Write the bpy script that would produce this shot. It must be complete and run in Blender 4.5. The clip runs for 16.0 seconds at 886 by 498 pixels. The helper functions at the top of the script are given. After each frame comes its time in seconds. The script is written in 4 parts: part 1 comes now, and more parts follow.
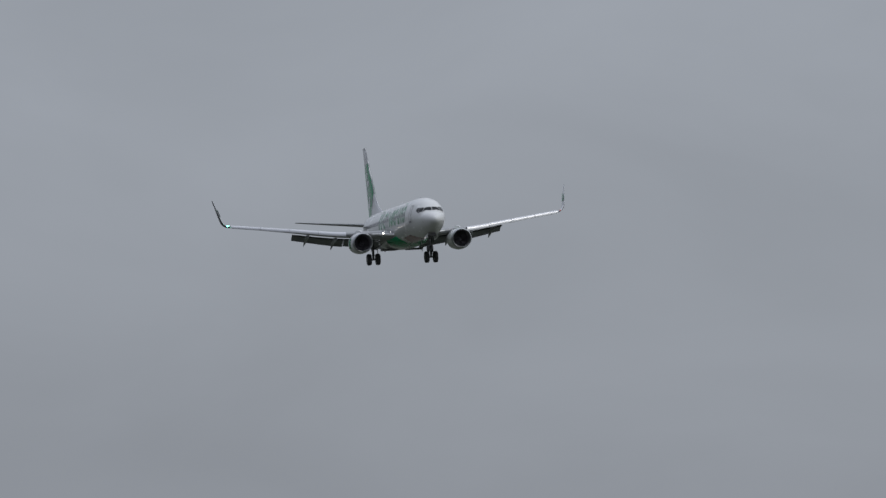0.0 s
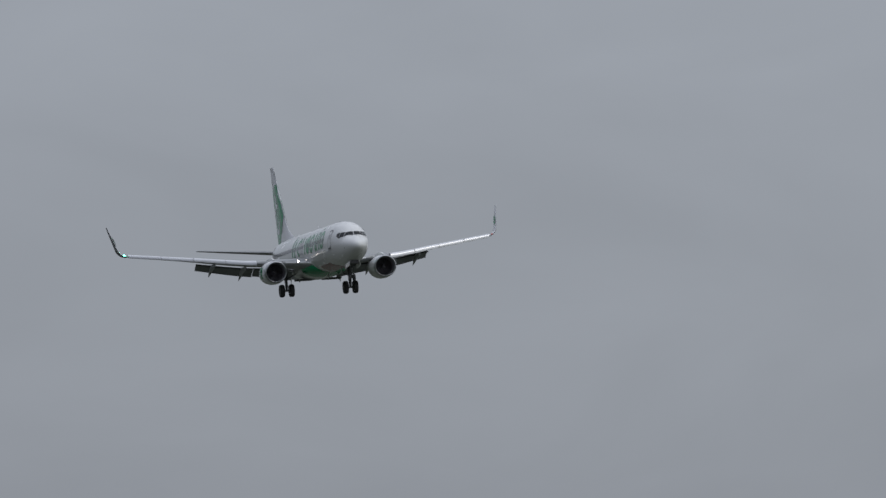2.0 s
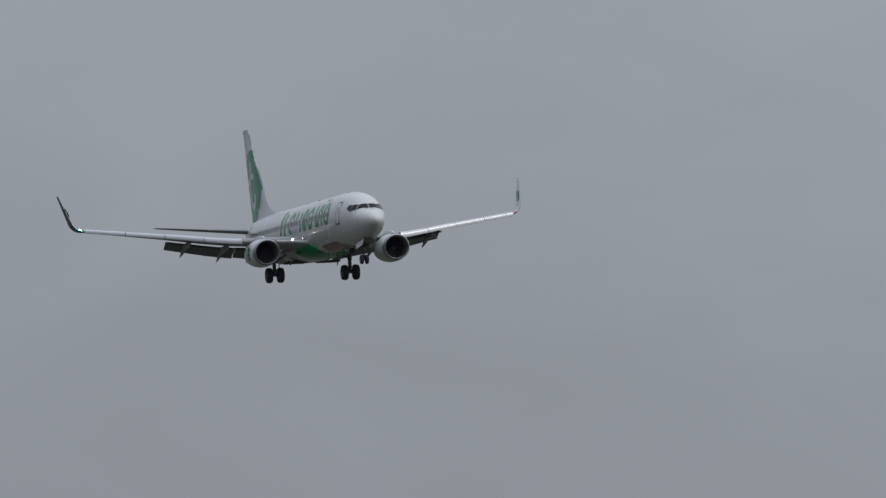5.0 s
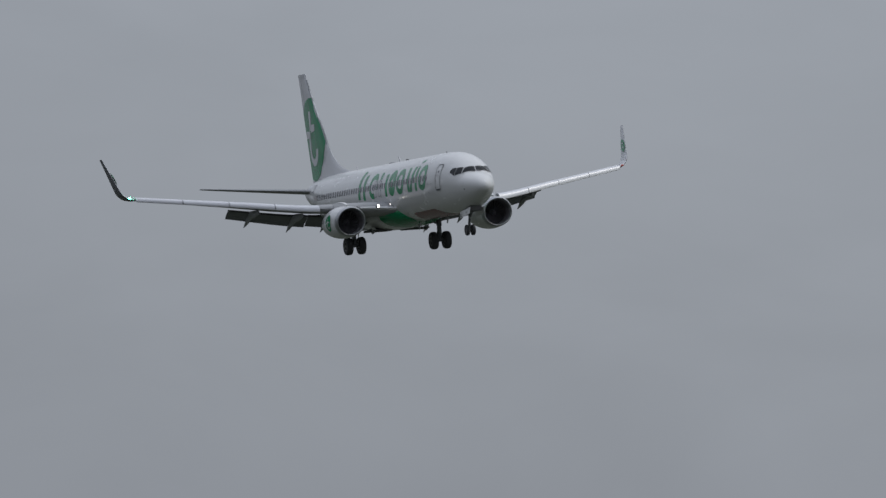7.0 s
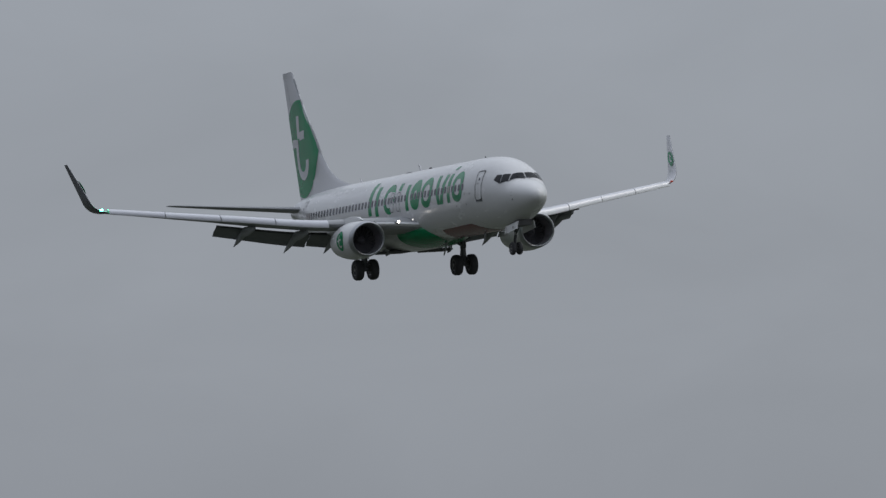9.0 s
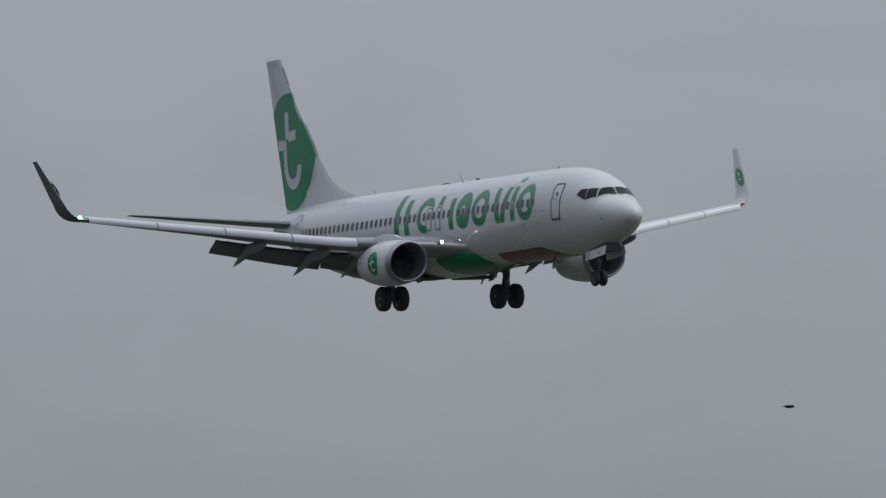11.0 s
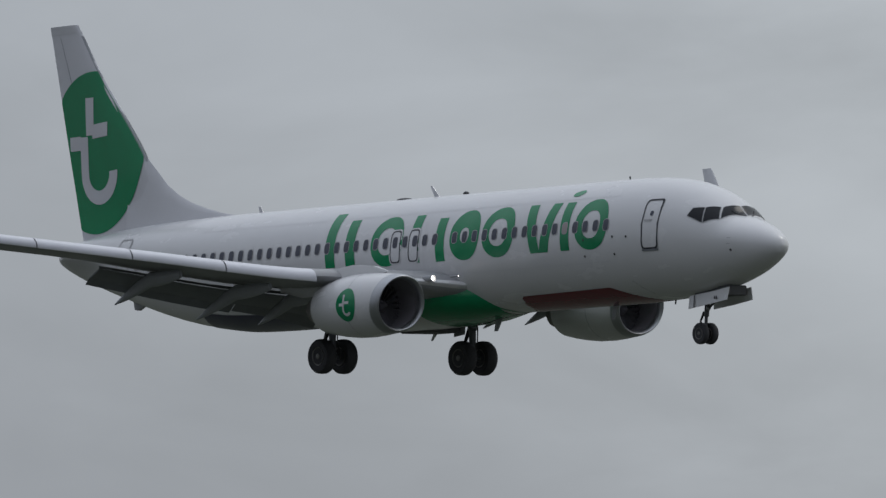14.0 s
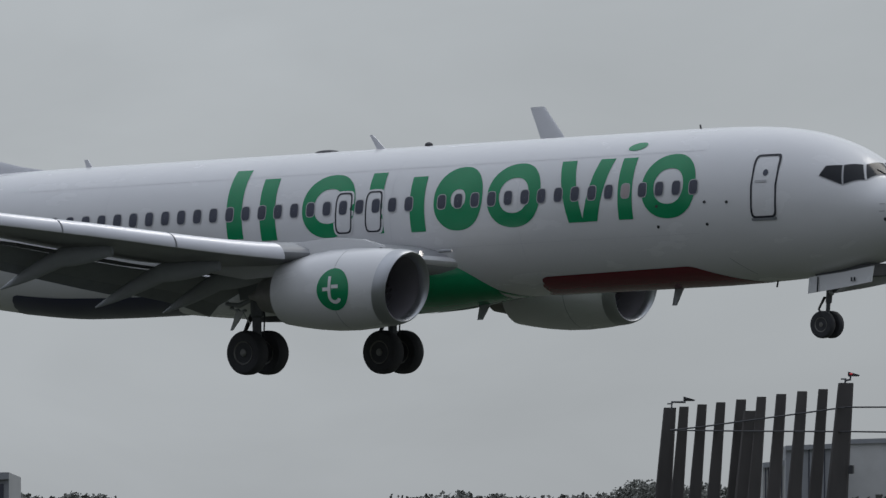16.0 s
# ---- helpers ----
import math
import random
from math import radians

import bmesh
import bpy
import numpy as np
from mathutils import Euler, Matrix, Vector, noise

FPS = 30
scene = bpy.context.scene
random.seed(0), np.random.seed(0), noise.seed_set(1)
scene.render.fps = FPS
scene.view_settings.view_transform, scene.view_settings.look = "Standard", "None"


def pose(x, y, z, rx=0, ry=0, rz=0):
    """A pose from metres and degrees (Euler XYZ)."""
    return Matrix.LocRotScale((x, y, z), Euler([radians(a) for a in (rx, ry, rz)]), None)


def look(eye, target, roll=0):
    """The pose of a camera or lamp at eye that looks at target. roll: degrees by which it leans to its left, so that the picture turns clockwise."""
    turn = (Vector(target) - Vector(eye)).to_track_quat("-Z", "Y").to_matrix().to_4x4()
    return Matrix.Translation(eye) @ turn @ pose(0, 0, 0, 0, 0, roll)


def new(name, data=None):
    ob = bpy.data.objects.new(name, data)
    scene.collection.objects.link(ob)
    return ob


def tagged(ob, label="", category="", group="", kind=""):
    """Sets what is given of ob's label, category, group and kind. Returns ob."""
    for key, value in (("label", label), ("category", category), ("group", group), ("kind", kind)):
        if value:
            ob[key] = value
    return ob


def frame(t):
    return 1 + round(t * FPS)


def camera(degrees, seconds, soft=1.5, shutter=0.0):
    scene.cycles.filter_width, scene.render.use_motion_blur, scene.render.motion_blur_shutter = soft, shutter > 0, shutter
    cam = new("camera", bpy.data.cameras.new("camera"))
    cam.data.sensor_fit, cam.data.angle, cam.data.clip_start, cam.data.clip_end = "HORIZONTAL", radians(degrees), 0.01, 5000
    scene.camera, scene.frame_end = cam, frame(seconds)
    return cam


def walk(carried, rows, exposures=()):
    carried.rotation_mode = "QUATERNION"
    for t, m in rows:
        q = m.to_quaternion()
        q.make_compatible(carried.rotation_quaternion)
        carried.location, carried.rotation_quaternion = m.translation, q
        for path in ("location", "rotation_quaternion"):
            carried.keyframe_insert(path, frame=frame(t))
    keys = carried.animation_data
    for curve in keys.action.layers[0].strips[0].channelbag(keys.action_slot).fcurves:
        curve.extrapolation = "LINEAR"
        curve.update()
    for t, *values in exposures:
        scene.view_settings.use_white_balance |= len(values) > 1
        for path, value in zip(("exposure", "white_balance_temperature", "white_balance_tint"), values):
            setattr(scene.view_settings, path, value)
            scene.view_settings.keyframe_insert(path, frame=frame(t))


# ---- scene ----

cam = camera(3.8233, 16.0, soft=1.4)
EYE = Vector((0, 0, 1.7))


def aim(azimuth, elevation, roll):
    """Camera pose at the eye point: azimuth clockwise from +y, degrees."""
    a, e = radians(azimuth), radians(elevation)
    way = Vector((math.sin(a) * math.cos(e), math.cos(a) * math.cos(e), math.sin(e)))
    return look(EYE, EYE + way * 100, roll)


# seconds, azimuth, elevation, roll of the hand-held telephoto camera
PAN = [
    (0, -68.3175, 2.2708, -0.288),
    (0.5, -67.8922, 2.2861, -0.507),
    (1, -67.4575, 2.3115, -0.238),
    (1.5, -66.9080, 2.3153, -0.499),
    (2, -66.1094, 2.3055, -0.255),
    (2.5, -65.4626, 2.2688, -0.902),
    (3, -64.8638, 2.2434, -2.285),
    (3.5, -64.3013, 2.2358, -1.049),
    (4, -63.7651, 2.1901, -0.714),
    (4.5, -63.1965, 2.1444, -0.380),
    (5, -62.5926, 2.0986, -0.045),
    (5.5, -61.9502, 2.0528, 0.289),
    (5.8, -61.5448, 2.0253, 0.490),
    (6, -61.2951, 1.9894, 0.252),
    (6.5, -60.6285, 1.9182, -0.827),
    (7, -59.9236, 1.9024, -0.987),
    (7.5, -59.0271, 1.9787, 0.060),
    (8, -58.0233, 2.0438, 0.330),
    (8.5, -57.0728, 1.9805, -0.577),
    (9, -56.0146, 1.9093, -0.912),
    (9.5, -54.8777, 1.9238, -0.583),
    (10, -53.6735, 1.9311, -0.377),
    (10.5, -52.2944, 1.9461, -0.089),
    (11, -50.7892, 1.9608, 0.199),
    (11.5, -49.1401, 1.9749, 0.487),
    (12, -47.3259, 1.9882, 0.776),
    (12.3, -46.2111, 1.9768, 0.949),
    (12.5, -45.3217, 2.0003, 1.064),
    (13, -43.0605, 2.0203, 0.478),
    (13.5, -40.3854, 2.0104, 0.662),
    (14, -37.6587, 2.0187, 0.805),
    (14.5, -34.0413, 1.9682, 0.773),
    (15, -30.5412, 1.8770, 0.616),
    (15.5, -26.3108, 1.8540, 0.351),
    (15.6, -25.3294, 1.8478, 0.332),
    (15.7, -24.3839, 1.8408, 0.313),
    (15.8, -23.5333, 1.8107, 0.294),
    (15.9, -22.7423, 1.7945, 0.275),
    (16, -21.9170, 1.7632, 0.256),
]
EXPOSURES = [(0, 0.05), (3, 0.03), (6, 0.0), (12, 0.0), (13.5, 0.0), (14.5, -0.12), (15, -0.12), (15.5, -0.04), (16, 0.04)]
walk(cam, [(t, aim(a, e, r)) for t, a, e, r in PAN], EXPOSURES)

# seconds, place of the nose datum, bank, pitch and heading of the airliner
FLIGHT = [
    (0, -1186.45, 470.95, 55.69, 2.80, -1.03, -11.65),
    (0.5, -1153.36, 468.11, 53.98, 2.93, -1.16, -11.97),
    (1, -1120.07, 465.06, 52.25, 3.16, -1.25, -12.23),
    (1.5, -1086.62, 461.83, 50.49, 3.36, -1.29, -12.47),
    (2, -1053.00, 458.39, 48.81, 3.50, -1.29, -12.65),
    (2.5, -1019.24, 454.85, 47.12, 3.59, -1.24, -12.78),
    (3, -985.39, 451.21, 45.46, 3.67, -1.26, -12.88),
    (3.5, -951.50, 447.46, 43.89, 3.62, -1.39, -13.03),
    (4, -917.98, 443.66, 42.35, 3.35, -1.51, -13.02),
    (4.5, -884.32, 439.68, 40.82, 3.08, -1.62, -13.01),
    (5, -850.56, 435.54, 39.32, 2.81, -1.74, -12.98),
    (5.5, -816.69, 431.20, 37.85, 2.54, -1.86, -12.97),
    (5.8, -796.32, 428.52, 36.99, 2.38, -1.92, -12.96),
    (6, -782.89, 426.66, 36.51, 2.58, -1.68, -12.94),
    (6.5, -749.14, 422.18, 35.02, 3.10, -1.04, -12.87),
    (7, -715.51, 417.51, 33.65, 3.39, -0.74, -12.86),
    (7.5, -681.89, 412.93, 32.43, 3.31, -0.90, -13.03),
    (8, -648.42, 408.16, 31.16, 2.98, -1.25, -13.27),
    (8.5, -614.98, 403.28, 29.85, 2.71, -1.43, -13.47),
    (9, -578.28, 395.99, 28.35, 2.60, -1.48, -13.68),
    (9.5, -544.88, 390.69, 27.21, 2.66, -1.44, -13.87),
    (10, -511.36, 385.15, 26.03, 2.83, -1.25, -13.99),
    (10.5, -477.97, 379.46, 24.81, 2.48, -1.34, -14.18),
    (11, -444.52, 373.53, 23.62, 2.13, -1.43, -14.36),
    (11.5, -411.02, 367.37, 22.46, 1.77, -1.51, -14.55),
    (12, -377.50, 360.94, 21.31, 1.42, -1.60, -14.74),
    (12.5, -343.98, 354.28, 20.19, 1.07, -1.69, -14.93),
    (13, -310.68, 347.61, 19.14, 1.37, -1.66, -15.02),
    (13.5, -277.76, 341.20, 18.11, 1.36, -1.74, -14.94),
    (14, -244.73, 334.49, 17.09, 1.00, -1.86, -14.71),
    (14.5, -211.28, 327.38, 16.07, 0.80, -1.81, -14.52),
    (15, -177.51, 320.19, 15.06, 0.70, -1.91, -14.56),
    (15.5, -143.85, 313.69, 14.12, 0.89, -1.87, -14.71),
    (15.6, -137.17, 312.60, 13.93, 0.99, -1.86, -14.74),
    (15.7, -130.47, 311.51, 13.74, 1.09, -1.84, -14.77),
    (15.8, -123.77, 310.37, 13.56, 1.18, -1.82, -14.79),
    (15.9, -117.05, 309.20, 13.37, 1.28, -1.81, -14.81),
    (16, -110.34, 308.00, 13.22, 1.38, -1.79, -14.84),
]

# ---- world and light ----
SUN_AZ, SUN_EL = 25.0, 52.0
world = bpy.data.worlds.new("overcast_sky")
scene.world = world
world.use_nodes = True
wn, wl = world.node_tree.nodes, world.node_tree.links
wn.clear()


def wnode(kind, **values):
    n = wn.new(kind)
    for key, value in values.items():
        n.inputs[key].default_value = value
    return n


w_out = wn.new("ShaderNodeOutputWorld")
w_bg = wnode("ShaderNodeBackground", Strength=1.0)
wl.new(w_bg.outputs[0], w_out.inputs[0])
sky = wn.new("ShaderNodeTexSky")
sky.sky_type = "NISHITA"
sky.sun_disc = False
sky.sun_elevation, sky.sun_rotation = radians(SUN_EL), radians(SUN_AZ)
w_dir = wn.new("ShaderNodeTexCoord")
w_sep = wn.new("ShaderNodeSeparateXYZ")
wl.new(w_dir.outputs["Generated"], w_sep.inputs[0])


def wmath(op, a, b=None, c=None):
    n = wn.new("ShaderNodeMath")
    n.operation = op
    for i, v in enumerate((a, b, c)):
        if v is None:
            continue
        if isinstance(v, (int, float)):
            n.inputs[i].default_value = v
        else:
            wl.new(v, n.inputs[i])
    return n.outputs[0]


# cloud deck brighter towards the zenith and towards the veiled sun
up = wmath("MAXIMUM", w_sep.outputs["Z"], 0.0)
w_dot = wn.new("ShaderNodeVectorMath")
w_dot.operation = "DOT_PRODUCT"
wl.new(w_dir.outputs["Generated"], w_dot.inputs[0])
w_dot.inputs[1].default_value = (math.sin(radians(SUN_AZ)), math.cos(radians(SUN_AZ)), 0.0)
side = wmath("MULTIPLY_ADD", w_dot.outputs["Value"], 0.5, 0.5)
side = wmath("POWER", side, 4.0)
level = wmath("MULTIPLY_ADD", up, 0.66, 0.352)
level = wmath("ADD", level, wmath("MULTIPLY", side, 0.17))
level = wmath("MULTIPLY_ADD", wmath("MULTIPLY", up, up), 0.25, level)
w_lee = wn.new("ShaderNodeVectorMath")
w_lee.operation = "DOT_PRODUCT"
wl.new(w_dir.outputs["Generated"], w_lee.inputs[0])
w_lee.inputs[1].default_value = (math.sin(radians(-15)), math.cos(radians(-15)), 0.0)
level = wmath("MULTIPLY", level, wmath("MULTIPLY_ADD", w_lee.outputs["Value"], 0.26, 0.75))
# murk low over the horizon, and a thin place in the cloud with broken edges
murk = wmath("POWER", 2.718, wmath("MULTIPLY", up, -22.0))
level = wmath("MULTIPLY", level, wmath("MULTIPLY_ADD", murk, -0.25, 1.0))
w_thin = wn.new("ShaderNodeVectorMath")
w_thin.operation = "DOT_PRODUCT"
wl.new(w_dir.outputs["Generated"], w_thin.inputs[0])
w_thin.inputs[1].default_value = Vector((math.sin(radians(-31.3)), math.cos(radians(-31.3)), 0.05)).normalized()
thin = wmath("POWER", wmath("MAXIMUM", w_thin.outputs["Value"], 0.0), 170.0)
level = wmath("MULTIPLY", level, wmath("MULTIPLY_ADD", thin, 0.4, 1.0))
w_map = wn.new("ShaderNodeMapping")
w_map.inputs["Scale"].default_value = (1.0, 1.0, 2.2)
wl.new(w_dir.outputs["Generated"], w_map.inputs["Vector"])
big = wnode("ShaderNodeTexNoise", Scale=9.0, Detail=4.0, Roughness=0.5)
small = wnode("ShaderNodeTexNoise", Scale=30.0, Detail=5.0, Roughness=0.5, Distortion=0.4)
for n in (big, small):
    wl.new(w_map.outputs[0], n.inputs["Vector"])
lumps = wmath("ADD", wmath("MULTIPLY_ADD", big.outputs["Fac"], 0.16, -0.08), wmath("MULTIPLY", wmath("MULTIPLY_ADD", small.outputs["Fac"], 0.26, -0.13), wmath("MULTIPLY_ADD", thin, 3.0, 1.0)))
level = wmath("MULTIPLY", level, wmath("ADD", lumps, 1.0))
w_tint = wn.new("ShaderNodeMix")
w_tint.data_type = "RGBA"
w_tint.inputs[6].default_value = (0.915, 0.99, 1.135, 1)
w_tint.inputs[7].default_value = (0.94, 1.0, 0.985, 1)
wl.new(wmath("MINIMUM", wmath("MULTIPLY_ADD", thin, 0.22, side), 1.0), w_tint.inputs[0])
w_cloud = wn.new("ShaderNodeVectorMath")
w_cloud.operation = "SCALE"
wl.new(w_tint.outputs[2], w_cloud.inputs[0])
wl.new(level, w_cloud.inputs["Scale"])
w_blue = wn.new("ShaderNodeVectorMath")
w_blue.operation = "SCALE"
w_blue.inputs["Scale"].default_value = 0.06
wl.new(sky.outputs[0], w_blue.inputs[0])
w_mix = wn.new("ShaderNodeMix")
w_mix.data_type = "RGBA"
w_mix.inputs[0].default_value = 0.94
wl.new(w_blue.outputs[0], w_mix.inputs[6])
wl.new(w_cloud.outputs[0], w_mix.inputs[7])
wl.new(w_mix.outputs[2], w_bg.inputs["Color"])

sun_data = bpy.data.lights.new("sun", "SUN")
sun_data.energy, sun_data.angle, sun_data.color = 0.5, radians(25), (1.0, 0.96, 0.9)
sun = new("sun", sun_data)
sun_way = Vector((math.sin(radians(SUN_AZ)) * math.cos(radians(SUN_EL)), math.cos(radians(SUN_AZ)) * math.cos(radians(SUN_EL)), math.sin(radians(SUN_EL))))
sun.matrix_world = look(sun_way * 100, (0, 0, 0))


# ---- materials ----
def material(name, colour, rough=0.5, metal=0.0, coat=0.0, grain=4.0, vary=0.06, bump=0.0, stain=0.0, stretch=(1, 1, 1), glow=None, spec=0.5):
    m = bpy.data.materials.new(name)
    m.use_nodes = True
    nt = m.node_tree
    n, k = nt.nodes, nt.links
    b = n["Principled BSDF"]
    b.inputs["Roughness"].default_value = rough
    b.inputs["Metallic"].default_value = metal
    b.inputs["Coat Weight"].default_value = coat
    b.inputs["Coat Roughness"].default_value = 0.12
    b.inputs["Specular IOR Level"].default_value = spec
    co = n.new("ShaderNodeTexCoord")
    mp = n.new("ShaderNodeMapping")
    mp.inputs["Scale"].default_value = stretch
    k.new(co.outputs["Object"], mp.inputs["Vector"])
    fine, broad = n.new("ShaderNodeTexNoise"), n.new("ShaderNodeTexNoise")
    fine.inputs["Scale"].default_value, fine.inputs["Detail"].default_value = grain, 6
    broad.inputs["Scale"].default_value, broad.inputs["Detail"].default_value = grain * 0.13, 3
    for t in (fine, broad):
        k.new(mp.outputs[0], t.inputs["Vector"])
    add = n.new("ShaderNodeMath")
    add.operation = "ADD"
    k.new(fine.outputs["Fac"], add.inputs[0])
    k.new(broad.outputs["Fac"], add.inputs[1])
    ramp = n.new("ShaderNodeMapRange")
    ramp.inputs["From Min"].default_value, ramp.inputs["From Max"].default_value = 0.6, 1.4
    ramp.inputs["To Min"].default_value, ramp.inputs["To Max"].default_value = 1 - vary - stain, 1 + vary
    k.new(add.outputs[0], ramp.inputs["Value"])
    tint = n.new("ShaderNodeVectorMath")
    tint.operation = "SCALE"
    tint.inputs[0].default_value = colour
    k.new(ramp.outputs[0], tint.inputs["Scale"])
    k.new(tint.outputs[0], b.inputs["Base Color"])
    rr = n.new("ShaderNodeMapRange")
    rr.inputs["To Min"].default_value, rr.inputs["To Max"].default_value = max(rough - 0.08, 0.02), min(rough + 0.1, 1)
    k.new(fine.outputs["Fac"], rr.inputs["Value"])
    k.new(rr.outputs[0], b.inputs["Roughness"])
    if bump:
        bp = n.new("ShaderNodeBump")
        bp.inputs["Strength"].default_value, bp.inputs["Distance"].default_value = bump, 0.02
        k.new(fine.outputs["Fac"], bp.inputs["Height"])
        k.new(bp.outputs[0], b.inputs["Normal"])
    if glow:
        b.inputs["Emission Color"].default_value = (*glow[0], 1)
        b.inputs["Emission Strength"].default_value = glow[1]
    return m


WHITE = material("white_aircraft_paint", (0.69, 0.69, 0.7), 0.24, coat=0.25, grain=1.6, vary=0.02, stain=0.03, stretch=(0.4, 1, 1))
FIN_WHITE = material("fin_white_paint", (0.63, 0.63, 0.66), 0.35, coat=0.3, grain=1.5, vary=0.02, stain=0.03)
WING = material("wing_grey_paint", (0.31, 0.315, 0.33), 0.42, grain=2.5, vary=0.05, stain=0.1, stretch=(0.4, 1, 1))
DARK_SKIN = material("dark_grey_paint", (0.11, 0.115, 0.13), 0.4, grain=3, vary=0.06)
FLAP = material("flap_grey_paint", (0.22, 0.23, 0.25), 0.45, grain=3, vary=0.06, stain=0.14)
# dark tone that paints the shade of recesses onto closed shapes
RECESS_SHADE = material("recess_shade_dark", (0.1, 0.1, 0.105), 0.7, grain=4, vary=0.2)
FAIRING = material("fairing_grey_paint", (0.33, 0.34, 0.36), 0.4, grain=3, vary=0.05, stain=0.1)
ALU = material("bare_aluminium", (0.66, 0.66, 0.69), 0.34, metal=0.6, grain=6, vary=0.04, stretch=(1, 0.2, 1))
LIP = material("brushed_inlet_lip", (0.42, 0.43, 0.45), 0.38, metal=0.85, grain=7, vary=0.05)
GREEN = material("green_livery_paint", (0.0, 0.235, 0.09), 0.2, coat=0.0, grain=2, vary=0.05, stain=0.05)
RED = material("dark_red_paint", (0.17, 0.012, 0.025), 0.2, coat=0.0, grain=2, vary=0.06, stain=0.1)
BLUE = material("dark_blue_paint", (0.02, 0.022, 0.07), 0.35, coat=0.3, grain=2, vary=0.06, stain=0.1)
GLASS = material("dark_cockpit_glass", (0.012, 0.014, 0.018), 0.12, grain=3, vary=0.15, spec=0.22)
PANE = material("cabin_window_glass", (0.045, 0.05, 0.075), 0.12, grain=8, vary=0.25, spec=0.5)
SHADE_PANE = material("drawn_window_blind", (0.36, 0.31, 0.31), 0.4, grain=8, vary=0.1)
SURROUND = material("window_surround_grey", (0.42, 0.42, 0.43), 0.4, grain=8, vary=0.06)
SEAM = material("seam_grey_paint", (0.56, 0.56, 0.58), 0.4, grain=6, vary=0.05)
OUTLINE = material("dark_outline_paint", (0.012, 0.013, 0.022), 0.5, grain=8, vary=0.15)
DARK = material("dark_steel", (0.05, 0.05, 0.055), 0.5, metal=0.4, grain=8, vary=0.25)
STEEL = material("gear_steel_paint", (0.13, 0.135, 0.145), 0.45, metal=0.3, grain=9, vary=0.15, stain=0.15)
TYRE = material("black_rubber", (0.042, 0.042, 0.048), 0.75, grain=14, vary=0.25, bump=0.2)
RIM = material("wheel_rim_grey", (0.2, 0.195, 0.185), 0.45, metal=0.3, grain=12, vary=0.2, stain=0.2)
FAN = material("titanium_fan", (0.17, 0.165, 0.18), 0.4, metal=0.4, grain=9, vary=0.2)
DUCT = material("inlet_duct_grey", (0.2, 0.19, 0.21), 0.5, grain=5, vary=0.08)
HOT = material("exhaust_metal", (0.22, 0.21, 0.2), 0.45, metal=0.5, grain=6, vary=0.2)
LAMP_WHITE = material("landing_light", (0.9, 0.9, 0.85), 0.2, glow=((1.0, 0.93, 0.85), 8.0))
LAMP_SMALL = material("turnoff_lamp_glass", (0.9, 0.9, 0.85), 0.2, glow=((1.0, 0.95, 0.9), 2.5))
LAMP_GREEN = material("green_navigation_light", (0.1, 0.6, 0.4), 0.2, glow=((0.1, 1.0, 0.55), 12.0))
LAMP_RED = material("red_navigation_light", (0.35, 0.05, 0.05), 0.2, glow=((1.0, 0.2, 0.12), 0.12))
RED_LENS = material("red_lens", (0.6, 0.03, 0.04), 0.3, glow=((1.0, 0.05, 0.06), 0.08))
GRASS = material("grass", (0.046, 0.052, 0.036), 0.9, grain=0.6, vary=0.25, stain=0.1, bump=0.4)
# leaf colour lifted towards grey, with the distance haze painted in
LEAF = material("haze_grey_foliage", (0.15, 0.155, 0.14), 0.8, grain=1.2, vary=0.35)
BARK = material("bark", (0.09, 0.07, 0.05), 0.9, grain=3, vary=0.2)
POST = material("weathered_dark_steel", (0.074, 0.068, 0.066), 0.75, grain=3, vary=0.25, stain=0.2, bump=0.2, stretch=(1, 1, 0.3))
CLAD = material("grey_cladding", (0.3, 0.31, 0.33), 0.55, grain=1.5, vary=0.06, stain=0.06)
PALE_CLAD = material("pale_grey_cladding", (0.6, 0.6, 0.59), 0.55, grain=1.5, vary=0.06, stain=0.06)
CLAD_DARK = material("dark_facade", (0.05, 0.052, 0.07), 0.5, grain=1.5, vary=0.1)
CONCRETE = material("pale_concrete", (0.42, 0.42, 0.41), 0.8, grain=2, vary=0.08)
FEATHER = material("dark_feathers", (0.02, 0.02, 0.022), 0.7, grain=30, vary=0.2)


# ---- mesh helpers ----
def part(name, geo, mat, parent=None, label="", smooth=True, sharp=38):
    verts, faces = geo
    me = bpy.data.meshes.new(name)
    me.from_pydata([tuple(v) for v in verts], [], faces)
    bm = bmesh.new()
    bm.from_mesh(me)
    bmesh.ops.remove_doubles(bm, verts=bm.verts, dist=1e-5)
    bmesh.ops.recalc_face_normals(bm, faces=bm.faces)
    bm.to_mesh(me)
    bm.free()
    me.materials.append(mat)
    if smooth:
        me.shade_smooth()
        me.set_sharp_from_angle(angle=radians(sharp))
    ob = new(name, me)
    if parent:
        ob.parent = parent
    if label:
        ob["label"] = label
    return ob


def sheet(rows, wrap=False):
    """Quads between rows of points of equal length."""
    verts = [p for r in rows for p in r]
    n = len(rows[0])
    faces = []
    for i in range(len(rows) - 1):
        for j in range(n if wrap else n - 1):
            a, b = i * n + j, i * n + (j + 1) % n
            faces.append((a, b, b + n, a + n))
    return verts, faces


def loft(rings, caps=True):
    verts, faces = sheet(rings, True)
    n = len(rings[0])
    if caps:
        faces.append(tuple(range(n)))
        faces.append(tuple(range(len(verts) - n, len(verts)))[::-1])
    return verts, faces


def join(*geos):
    verts, faces = [], []
    for v, f in geos:
        k = len(verts)
        verts += list(v)
        faces += [tuple(i + k for i in q) for q in f]
    return verts, faces


